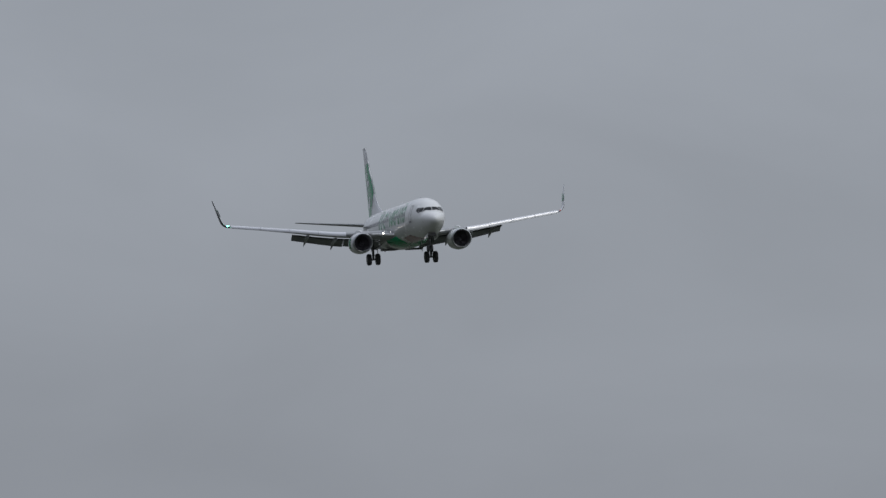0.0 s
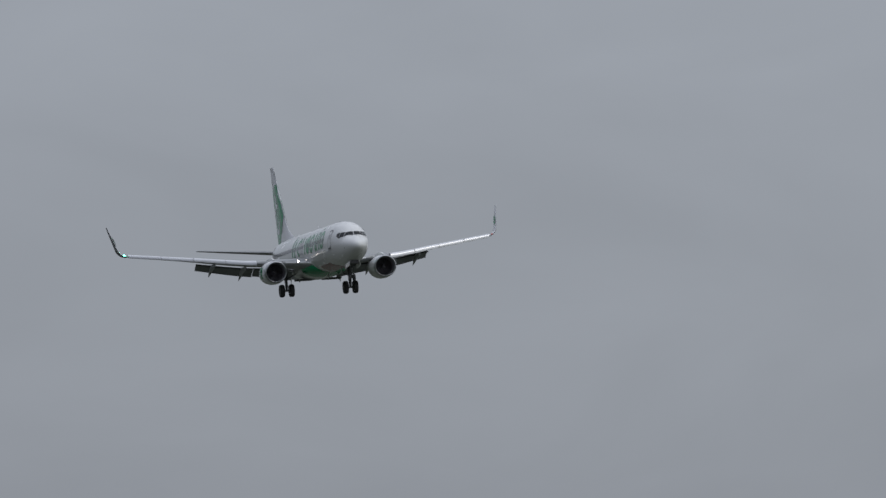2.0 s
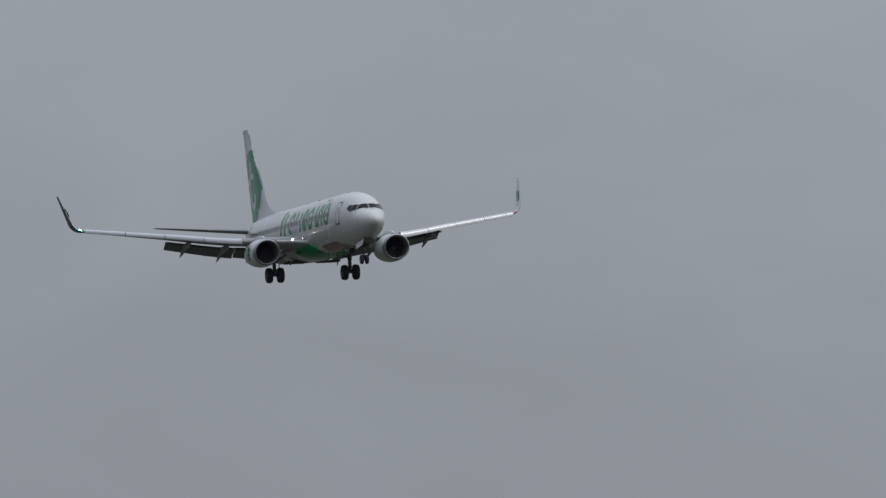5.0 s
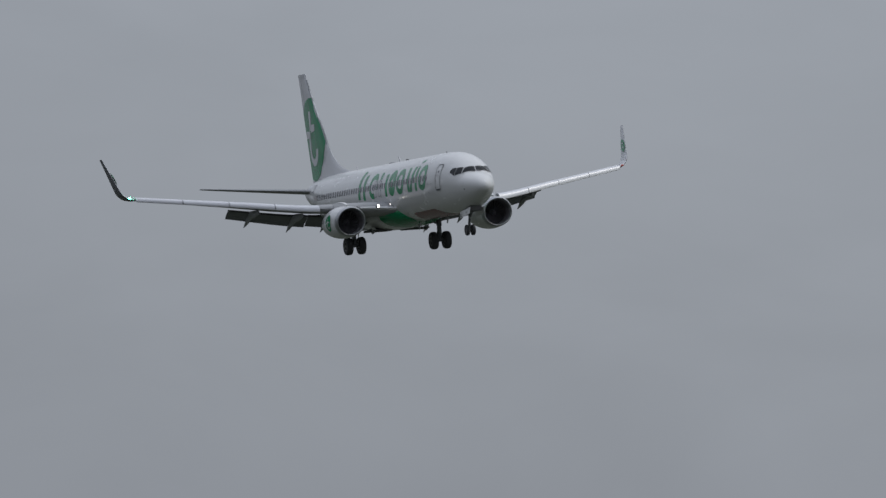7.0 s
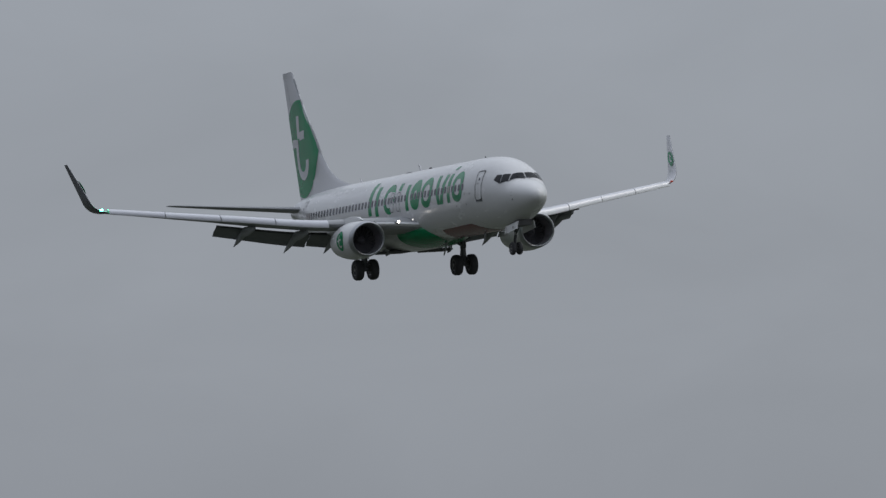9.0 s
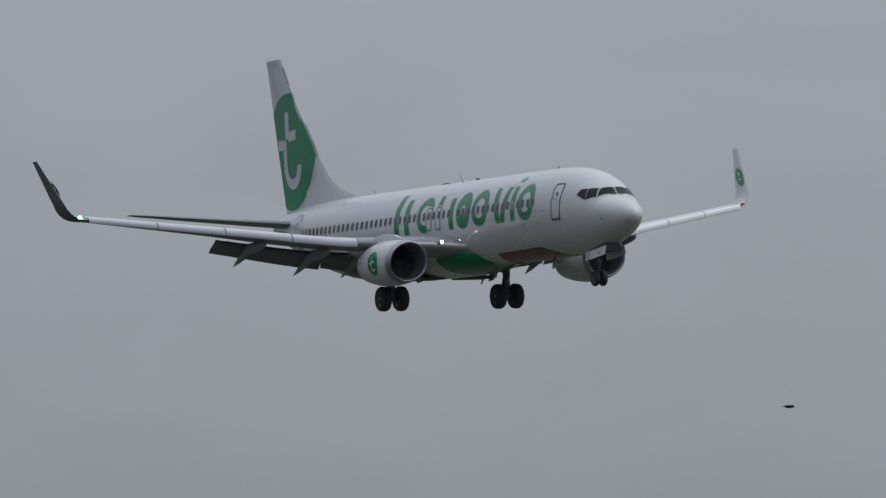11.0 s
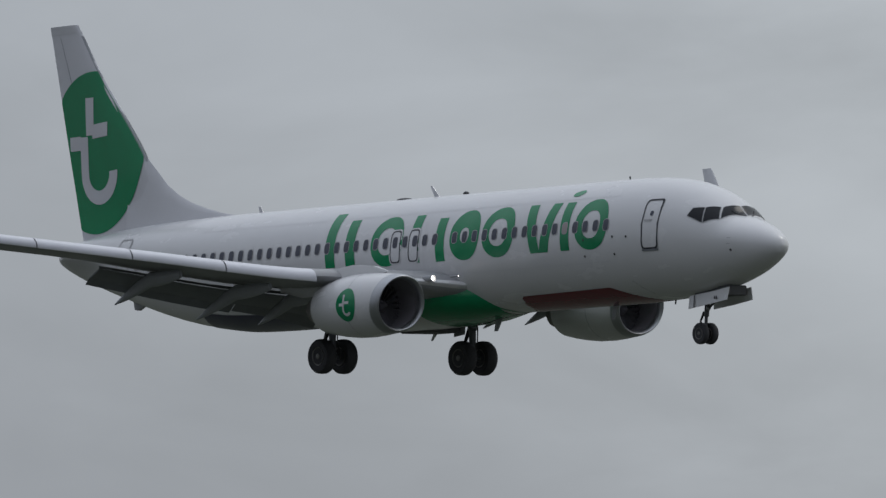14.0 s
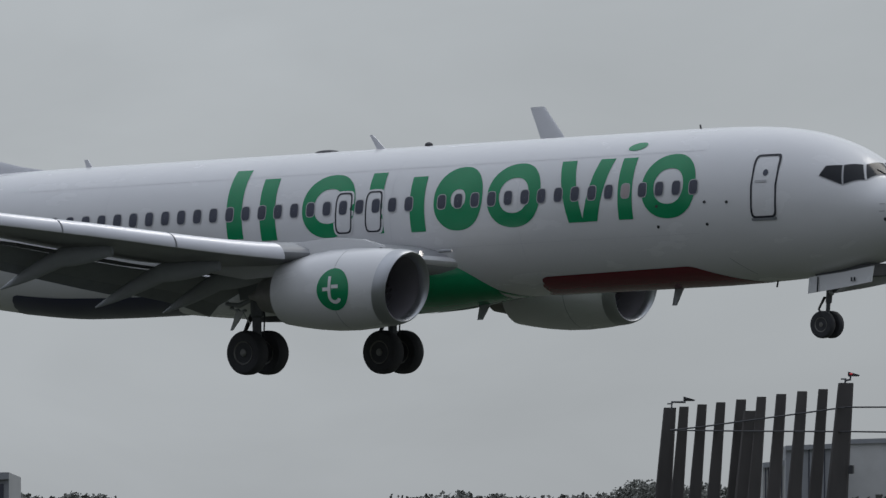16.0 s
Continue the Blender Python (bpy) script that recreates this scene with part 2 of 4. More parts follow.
def thick(rows, depth):
    """A closed slab from a sheet of points, depth is a vector."""
    d = Vector(depth)
    back = [[Vector(p) + d for p in r] for r in rows]
    n, m = len(rows), len(rows[0])
    v1, f1 = sheet(rows)
    v2, f2 = sheet(back)
    k = n * m
    faces = f1 + [tuple(i + k for i in q)[::-1] for q in f2]
    edge = [j for j in range(m)] + [i * m + m - 1 for i in range(1, n)] + [(n - 1) * m + j for j in range(m - 2, -1, -1)] + [i * m for i in range(n - 2, 0, -1)]
    for a, b in zip(edge, edge[1:] + edge[:1]):
        faces.append((a, a + k, b + k, b))
    return list(v1) + list(v2), faces


def tube(path, radii, n=12):
    path = [Vector(p) for p in path]
    if not isinstance(radii, (list, tuple)):
        radii = [radii] * len(path)
    rings = []
    for i, p in enumerate(path):
        t = (path[min(i + 1, len(path) - 1)] - path[max(i - 1, 0)]).normalized()
        u = t.orthogonal().normalized() if abs(t.z) > 0.9 else t.cross(Vector((0, 0, 1))).normalized()
        if abs(t.z) > 0.9:
            u = (Vector((1, 0, 0)) - t * t.x).normalized()
        w = t.cross(u)
        rings.append([p + radii[i] * (math.cos(a) * u + math.sin(a) * w) for a in (2 * math.pi * j / n for j in range(n))])
    return loft(rings)


def block(lo, hi, bevel=0.0):
    b = min(bevel, min(h - l for l, h in zip(lo, hi)) * 0.4)
    rings = []
    for z, i in ((lo[2], b), (lo[2] + b, 0), (hi[2] - b, 0), (hi[2], b)) if b else ((lo[2], 0), (hi[2], 0)):
        x0, x1, y0, y1 = lo[0] + i, hi[0] - i, lo[1] + i, hi[1] - i
        rings.append([Vector((x0, y0, z)), Vector((x1, y0, z)), Vector((x1, y1, z)), Vector((x0, y1, z))])
    return loft(rings)


def spin_y(profile, centre, n=32):
    """Turn (radius, y) pairs about the y axis through centre."""
    c = Vector(centre)
    rings = [[c + Vector((r * math.cos(a), y, r * math.sin(a))) for a in (2 * math.pi * j / n for j in range(n))] for r, y in profile]
    return loft(rings)


def ball(centre, r, sx=1, sy=1, sz=1, n=12):
    c = Vector(centre)
    rings = []
    for i in range(1, n // 2 + 1):
        a = math.pi * i / (n // 2 + 1)
        rings.append([c + Vector((sx * r * math.cos(a), sy * r * math.sin(a) * math.cos(b), sz * r * math.sin(a) * math.sin(b))) for b in (2 * math.pi * j / n for j in range(n))])
    return loft(rings)


def lerp(table, s):
    """Smooth interpolation of the columns of a table by its first column."""
    if s <= table[0][0]:
        return table[0][1:]
    for k in range(len(table) - 1):
        a, b = table[k], table[k + 1]
        if s <= b[0]:
            h = b[0] - a[0]
            t = (s - a[0]) / h
            out = []
            for c in range(1, len(a)):
                def slope(i):
                    lo, hi = max(i - 1, 0), min(i + 1, len(table) - 1)
                    if lo == i or hi == i:
                        return (table[hi][c] - table[lo][c]) / (table[hi][0] - table[lo][0])
                    d0 = (table[i][c] - table[lo][c]) / (table[i][0] - table[lo][0])
                    d1 = (table[hi][c] - table[i][c]) / (table[hi][0] - table[i][0])
                    return 0 if d0 * d1 <= 0 else 2 * d0 * d1 / (d0 + d1)
                m0, m1 = slope(k) * h, slope(k + 1) * h
                out.append((2 * t**3 - 3 * t * t + 1) * a[c] + (t**3 - 2 * t * t + t) * m0 + (-2 * t**3 + 3 * t * t) * b[c] + (t**3 - t * t) * m1)
            return out
    return table[-1][1:]


# ---- the airliner: x forward from the nose, y to port, z up from the cabin axis ----
# station aft of the nose, crown height, keel height, half width, height of widest line
HULL = [
    (0.0, -0.50, -0.53, 0.02, -0.515), (0.06, -0.32, -0.70, 0.20, -0.515), (0.2, -0.18, -0.83, 0.37, -0.50), (0.5, 0.02, -1.01, 0.57, -0.46),
    (1.0, 0.24, -1.23, 0.83, -0.40), (1.5, 0.41, -1.41, 1.03, -0.34), (1.74, 0.50, -1.48, 1.11, -0.31), (2.15, 0.86, -1.59, 1.23, -0.26), (2.6, 1.16, -1.69, 1.35, -0.2),
    (3.2, 1.44, -1.81, 1.48, -0.13), (4.0, 1.69, -1.89, 1.63, -0.06), (5.0, 1.86, -1.95, 1.77, 0.0), (6.0, 1.93, -1.98, 1.85, 0.03), (7.2, 1.96, -2.0, 1.88, 0.05),
    (12.0, 1.96, -2.0, 1.88, 0.05), (25.0, 1.96, -2.0, 1.88, 0.05), (27.0, 1.96, -1.97, 1.87, 0.08), (29.0, 1.95, -1.78, 1.79, 0.18), (31.0, 1.92, -1.43, 1.63, 0.34),
    (33.0, 1.86, -0.93, 1.38, 0.52), (35.0, 1.74, -0.35, 1.03, 0.74), (36.5, 1.58, 0.12, 0.74, 0.88), (37.5, 1.40, 0.5, 0.5, 0.96), (38.0, 1.25, 0.72, 0.3, 1.0), (38.1, 1.1, 0.9, 0.12, 1.0),
]


def hull_at(s, a, out=0.0):
    """Point of the hull at station s and angle a (degrees from the crown, positive to starboard), moved out by some metres."""
    top, low, half, mid = lerp(HULL, s)
    r = radians(a)
    h = (top - mid) if math.cos(r) >= 0 else (mid - low)
    ny, nz = -math.sin(r) / max(half, 0.05), math.cos(r) / max(h, 0.05)
    k = math.hypot(ny, nz)
    return Vector((-s, -half * math.sin(r) + out * ny / k, mid + h * math.cos(r) + out * nz / k))


def hull_angle(s, z):
    top, low, half, mid = lerp(HULL, s)
    h = (top - mid) if z >= mid else (mid - low)
    return math.degrees(math.acos(max(-1, min(1, (z - mid) / h))))


def hull_patch(outline, nu, nv, side=1, out=0.006):
    """outline(u, v) gives station and height; a skin patch on one side of the hull."""
    rows = []
    for i in range(nu + 1):
        row = []
        for j in range(nv + 1):
            s, z = outline(i / nu, j / nv)
            row.append(hull_at(s, side * hull_angle(s, z), out))
        rows.append(row)
    return sheet(rows)


airliner = tagged(new("airliner"), "white twin-engined jet airliner with green livery, gear down", "aircraft")

stations = sorted({h[0] for h in HULL} | {1.6 + 0.04 * i for i in range(20)} | {0.02, 0.12, 0.3, 0.4, 0.7, 0.85, 1.25, 1.62, 1.85, 1.95, 2.05, 2.35, 2.9, 3.6, 4.5, 5.5, 6.5} | set(range(8, 38)))
fuselage = part("fuselage", loft([[hull_at(s, 360 * j / 72) for j in range(72)] for s in stations]), WHITE, airliner, "glossy white painted fuselage", sharp=60)

# belly fairing between the wings
rings = []
for s, w, low in ((12.9, 0.5, -1.99), (13.5, 1.0, -2.03), (14.3, 1.5, -2.11), (15.5, 1.92, -2.24), (17.5, 2.12, -2.3), (20, 2.12, -2.3), (21.5, 1.98, -2.24), (22.8, 1.6, -2.12), (24.0, 0.9, -1.99)):
    ring = []
    for j in range(32):
        a = 2 * math.pi * j / 32
        c, d = math.cos(a), math.sin(a)
        e = 0.92
        ring.append(Vector((-s, w * math.copysign(abs(d) ** e, d), -1.35 + (abs(low) - 1.35) * math.copysign(abs(c) ** e, c))))
    rings.append(ring)
part("belly_fairing", loft(rings), WHITE, airliner, "white wing-to-body fairing", sharp=60)


# painted panels under the hull
def belly_panel(name, s0, s1, a_of_u, mat, label, out=0.007):
    rows = []
    n = 40
    for i in range(n + 1):
        u = i / n
        s = s0 + (s1 - s0) * u
        a = a_of_u(u)
        rows.append([hull_at(s, a + (360 - 2 * a) * j / 24, out) for j in range(25)])
    part(name, sheet(rows), mat, fuselage, label)


belly_panel("red_belly_panel", 5.6, 12.2, lambda u: 176 - 37 * min(1, (u / 0.24)) ** 0.7 + 3 * max(0, (u - 0.24) / 0.76) + (28 * max(0, (u - 0.93) / 0.07) ** 2), RED, "dark red painted panel under the forward belly")
belly_panel("blue_belly_panel", 23.6, 29.2, lambda u: 140 - 4 * u + 30 * max(0, (u - 0.9) / 0.1) ** 2, BLUE, "dark blue painted panel under the rear belly")
FAIR = [(12.9, 0.5, -1.99), (13.5, 1.0, -2.03), (14.3, 1.5, -2.11), (15.5, 1.92, -2.24), (17.5, 2.12, -2.3), (20, 2.12, -2.3)]
for k in (1, -1):
    rows = []
    for i in range(21):
        st = 13.5 + 3.0 * i / 20
        w, low = lerp(FAIR, st)
        low = abs(low) - 1.35
        a1 = 74
        row = []
        for j in range(13):
            a = radians(178 + (a1 - 178) * j / 12)
            c, d = math.cos(a), math.sin(a)
            row.append(Vector((-st, -k * (w + 0.012) * abs(d) ** 0.92, -1.35 + (low + 0.012) * math.copysign(abs(c) ** 0.92, c))))
        rows.append(row)
    skin = []
    for i in range(21):
        st = 12.95 + 2.6 * i / 20
        a1 = 178 - 55 * min(1, (st - 12.95) / 1.7) ** 0.75
        skin.append([hull_at(st, k * (179.5 + (a1 - 179.5) * j / 12), 0.008) for j in range(13)])
    part("green_hull_panel", sheet(skin), GREEN, fuselage, "green painted panel ahead of the wing root")
    part("green_root_panel", sheet(rows), GREEN, fuselage, "green painted panel by the wing root")

# cabin windows
WINDOWS = [6.59 + 0.5195 * i for i in range(50) if i != 16]
WINDOWS = [s for s in WINDOWS if not 14.5 < s < 14.75]


def rounded(u, half, tall, power=3.4):
    a = 2 * math.pi * u
    c, d = math.cos(a), math.sin(a)
    return half * math.copysign(abs(c) ** (2 / power), c), tall * math.copysign(abs(d) ** (2 / power), d)


def oval_patch(s0, z0, half, tall, side, out, inner=0.0, power=3.4, n=20, lean=0.0):
    rows = []
    for f in ((inner, 1.0) if inner else (0.02, 0.2, 0.4, 0.6, 0.8, 1.0)):
        row = []
        for j in range(n):
            dx, dz = rounded(j / n, half, tall, power)
            if inner < 0 and f < 0:
                dx, dz = rounded(j / n, half + inner, tall + inner, power)
            g = 1.0 if f < 0 else f
            row.append(hull_at(s0 - (dx + lean * dz) * g, side * hull_angle(s0 - (dx + lean * dz) * g, z0 + dz * g), out))
        rows.append(row)
    return sheet(rows, True)


rng = random.Random(4)
for side in (1, -1):
    for i, s in enumerate(WINDOWS):
        z0 = 0.44 if s < 26 else 0.44 + (s - 26) * 0.004
        blind = rng.random() < 0.07
        w = part("cabin_window", oval_patch(s, z0, 0.125, 0.175, side, 0.016), SHADE_PANE if blind else PANE, fuselage, "cabin window with a drawn blind" if blind else "")
        part("window_frame", oval_patch(s, z0, 0.145, 0.195, side, 0.014, inner=0.82), SURROUND, w)

# doors and exits: a raised leaf with a dark painted outline
for side in (1, -1):
    for s0, z0, hw, ht in ((4.57, 0.365, 0.325, 0.75), (33.0, 0.62, 0.36, 0.72)):
        door = part("cabin_door", oval_patch(s0, z0, hw, ht, side, 0.009, power=9, n=36), WHITE, fuselage, "white cabin door with a dark outline")
        part("door_outline", oval_patch(s0, z0, hw + 0.035, ht + 0.035, side, 0.022, inner=-0.05, power=9, n=36), OUTLINE if s0 < 10 else SURROUND, door)
        part("door_window", oval_patch(s0 - 0.02, z0 + 0.33, 0.07, 0.08, side, 0.024, power=2), PANE, door)
        part("door_handle", oval_patch(s0 + 0.08, z0 + 0.12, 0.16, 0.03, side, 0.026, power=6), SURROUND, door)
        part("door_sill", oval_patch(s0, z0 - ht - 0.06, hw + 0.03, 0.035, side, 0.02, power=8), FLAP, door)
    for s0 in (17.48, 16.53):
        ex = part("overwing_exit", oval_patch(s0, 0.30, 0.235, 0.49, side, 0.012, power=5, n=32), WHITE, fuselage, "white overwing exit with a dark outline")
        part("exit_margin", oval_patch(s0, 0.30, 0.315, 0.565, side, 0.0125, inner=-0.075, power=5, n=32), WHITE, ex)
        part("exit_outline", oval_patch(s0, 0.30, 0.265, 0.52, side, 0.019, inner=-0.042, power=5, n=32), OUTLINE, ex)

# small marks and probes round the nose and the cargo door
for side in (1, -1):
    part("static_probe", oval_patch(1.42, -0.6, 0.04, 0.045, side, 0.012, power=2), DARK, fuselage)
    part("static_probe", oval_patch(1.48, -0.40, 0.07, 0.012, side, 0.012, power=4), SURROUND, fuselage)
    part("static_probe", oval_patch(1.47, -0.22, 0.07, 0.012, side, 0.012, power=4), SURROUND, fuselage)
    for s0, z0 in ((6.25, 0.05), (6.23, -0.5), (7.71, -0.5), (7.7, 0.01), (5.6, 0.02)):
        part("cargo_door_mark", oval_patch(s0, z0, 0.045, 0.04, side, 0.012, power=2), DARK, fuselage)
    part("panel_seam", hull_patch(lambda u, v: (5.9 - 0.45 * u + 0.018 * v, -1.35 - 0.42 * u), 8, 1, side, 0.008), FLAP, fuselage)
for side in (1, -1):
    part("air_outlet", oval_patch(31.6, -0.55, 0.16, 0.1, side, 0.012, power=6), RECESS_SHADE, fuselage, "small dark air outlet")
    for s0 in (12.0, 16.0, 20.0, 25.2, 30.0):
        part("skin_joint", hull_patch(lambda u, v: (s0 + 0.012 * v, -1.2 + 3.05 * u), 20, 1, side, 0.003), SEAM, fuselage)
    for z0 in (1.35, -0.72):
        part("skin_joint", hull_patch(lambda u, v: (6.5 + 22 * u, z0 + 0.010 * v), 40, 1, side, 0.003), SEAM, fuselage)


# livery on the hull: plain bars and rings in the airline's green
def bar(s0, z0, s1, z1, w, side, n=16):
    lo, hi = (z0, z1)
    return hull_patch(lambda u, v: (s0 + (s1 - s0) * u + w * (v - 0.5) * -1, lo + (hi - lo) * u), n, 4, side, 0.009)


def ring_mark(s0, z0, half, tall, side, inner):
    rows = []
    for f in (inner, (1 + inner) / 2, 1.0):
        row = []
        for j in range(40):
            dx, dz = rounded(j / 40, half, tall, 2.2)
            row.append(hull_at(s0 - dx * f, side * hull_angle(s0, z0 + dz * f), 0.009))
        rows.append(row)
    return sheet(rows, True)


for side in (1, -1):
    marks = [
        bar(20.94, -0.2, 21.08, 1.56, 0.5, side),
        bar(19.86, -0.28, 20.0, 1.3, 0.5, side),
        ring_mark(17.97, 0.5, 0.84, 0.8, side, 0.55),
        bar(16.44, -0.26, 16.54, 1.28, 0.46, side), bar(15.12, -0.28, 15.2, 1.12, 0.46, side),
        ring_mark(13.88, 0.5, 0.76, 0.8, side, 0.3),
        ring_mark(12.14, 0.5, 0.83, 0.8, side, 0.55),
        bar(10.2, -0.27, 10.62, 1.28, 0.46, side), bar(9.78, -0.27, 9.42, 1.28, 0.46, side),
        bar(8.66, -0.27, 8.72, 1.27, 0.44, side), oval_patch(8.7, 1.55, 0.26, 0.1, side, 0.009, power=2.2, lean=0.6),
        ring_mark(7.36, 0.5, 0.82, 0.8, side, 0.55),
    ]
    for m in marks:
        part("livery_shape", m, GREEN, fuselage, "plain green livery shape on the white hull")


# cockpit glazing
def pane(corners, side, out=0.012):
    """Four (station, angle) corners."""
    rows = []
    for i in range(17):
        u = i / 16
        row = []
        for j in range(17):
            v = j / 16
            s = (1 - u) * ((1 - v) * corners[0][0] + v * corners[1][0]) + u * ((1 - v) * corners[3][0] + v * corners[2][0])
            a = (1 - u) * ((1 - v) * corners[0][1] + v * corners[1][1]) + u * ((1 - v) * corners[3][1] + v * corners[2][1])
            row.append(hull_at(s, side * a, out))
        rows.append(row)
    return sheet(rows)


for side in (1, -1):
    ang = hull_angle
    shapes = (
        ((1.74, 1.8), (2.08, 1.8), (2.2, ang(2.2, 0.77)), (1.99, ang(1.99, 0.40))),
        ((2.03, ang(2.03, 0.39)), (2.25, ang(2.25, 0.77)), (2.61, ang(2.61, 0.78)), (2.47, ang(2.47, 0.31))),
        ((2.51, ang(2.51, 0.30)), (2.65, ang(2.65, 0.78)), (3.02, ang(3.02, 0.78)), (3.12, ang(3.12, 0.55))),
    )
    for c in shapes:
        p = part("cockpit_window", pane(c, side, 0.02), GLASS, fuselage, "dark glazed cockpit window")
        mid = (sum(q[0] for q in c) / 4, sum(q[1] for q in c) / 4)
        grown = [(mid[0] + (q[0] - mid[0]) * 1.09, mid[1] + (q[1] - mid[1]) * 1.09) for q in c]
        part("window_frame", pane(grown, side, 0.010), SURROUND, p)
    part("wiper", tube([hull_at(1.66, side * 6, 0.02), hull_at(1.8, side * 16, 0.03), hull_at(1.98, side * 22, 0.03)], 0.012, 6), DARK, fuselage)

# aerials, beacon and drain masts
part("blade_aerial", thick([[(-17.45, -0.02, 1.93), (-17.86, -0.02, 2.33)], [(-17.72, -0.02, 1.93), (-17.95, -0.02, 2.33)]], (0, 0.04, 0)), FIN_WHITE, airliner, "white blade aerial on the crown")
part("blade_aerial", thick([[(-26.95, -0.02, 1.93), (-27.1, -0.02, 2.16)], [(-27.15, -0.02, 1.93), (-27.22, -0.02, 2.16)]], (0, 0.04, 0)), FIN_WHITE, airliner, "small white blade aerial on the crown")
part("anti_collision_beacon", ball((-16.1, 0, 1.98), 0.1, 1.1, 1, 0.8), DARK, airliner)
part("satellite_dome", ball((-19.35, 0, 1.95), 0.36, 1, 0.6, 0.2), DARK, airliner, "flat dark aerial fairing on the crown")
part("blade_aerial", thick([[(-14.3, -0.02, -2.1), (-14.6, -0.02, -2.52)], [(-14.65, -0.02, -2.1), (-14.75, -0.02, -2.52)]], (0, 0.04, 0)), FAIRING, airliner, "grey blade aerial under the belly")
part("drain_mast", thick([[(-8.3, -0.03, -1.98), (-8.55, -0.03, -2.42)], [(-8.55, -0.03, -1.98), (-8.66, -0.03, -2.42)]], (0, 0.06, 0)), FAIRING, airliner)
part("probe", tube([(-5.4, 0, -1.9), (-5.45, 0, -2.1)], 0.025, 6), DARK, airliner)
part("probe", tube([(-7.6, 0, 1.94), (-7.62, 0, 2.06)], 0.025, 6), DARK, airliner)
part("tail_skid", thick([[(-33.5, -0.06, -0.76), (-33.95, -0.06, -0.93)], [(-34.2, -0.06, -0.55), (-34.12, -0.06, -0.9)]], (0, 0.14, 0)), FAIRING, airliner, "grey tail skid under the rear hull")
part("exhaust_outlet", spin_y([(0.16, 0), (0.2, 0.05), (0.2, 0.1), (0.12, 0.12)], (0, 0, 0), 16), HOT, airliner).matrix_local = pose(-38.02, 0, 1.0, 0, 0, 90)


# ---- flying surfaces ----
def foil(le, chord, thickness, across, upv, n=14, twist=0.0, camber=0.0):
    """A closed section: le point, chord aft (-x), thickness along upv."""
    pts = []
    xs = [0.5 * (1 - math.cos(math.pi * i / n)) for i in range(n + 1)]

    def half_t(c):
        return 5 * thickness * (0.2969 * math.sqrt(c) - 0.126 * c - 0.3516 * c * c + 0.2843 * c**3 - 0.1036 * c**4)
    for c in xs:
        pts.append((c, half_t(c) + camber * 4 * c * (1 - c)))
    for c in xs[-2:0:-1]:
        pts.append((c, -half_t(c) + camber * 4 * c * (1 - c)))
    t = radians(twist)
    le, upv = Vector(le), Vector(upv)
    return [le + Vector((-1, 0, 0)) * chord * (c * math.cos(t) - h * math.sin(t)) + upv * chord * (h * math.cos(t) - c * math.sin(t)) for c, h in pts]


# span station, leading edge x, chord, height, thickness ratio
WING_PLAN = [(1.3, -14.1, 7.2, -1.12, 0.14), (2.44, -14.75, 6.35, -0.98, 0.135), (4.0, -15.55, 5.4, -0.83, 0.125), (5.95, -16.6, 4.45, -0.72, 0.12), (10.5, -19.35, 3.05, -0.04, 0.11), (16.3, -22.85, 1.55, 0.86, 0.1)]


def wing_at(y):
    return lerp(WING_PLAN, abs(y))


def wing_te(y, back=0.0, drop=0.0):
    x, c, z, t = wing_at(y)
    return Vector((x - c - back, y, z - 0.02 * c - drop))


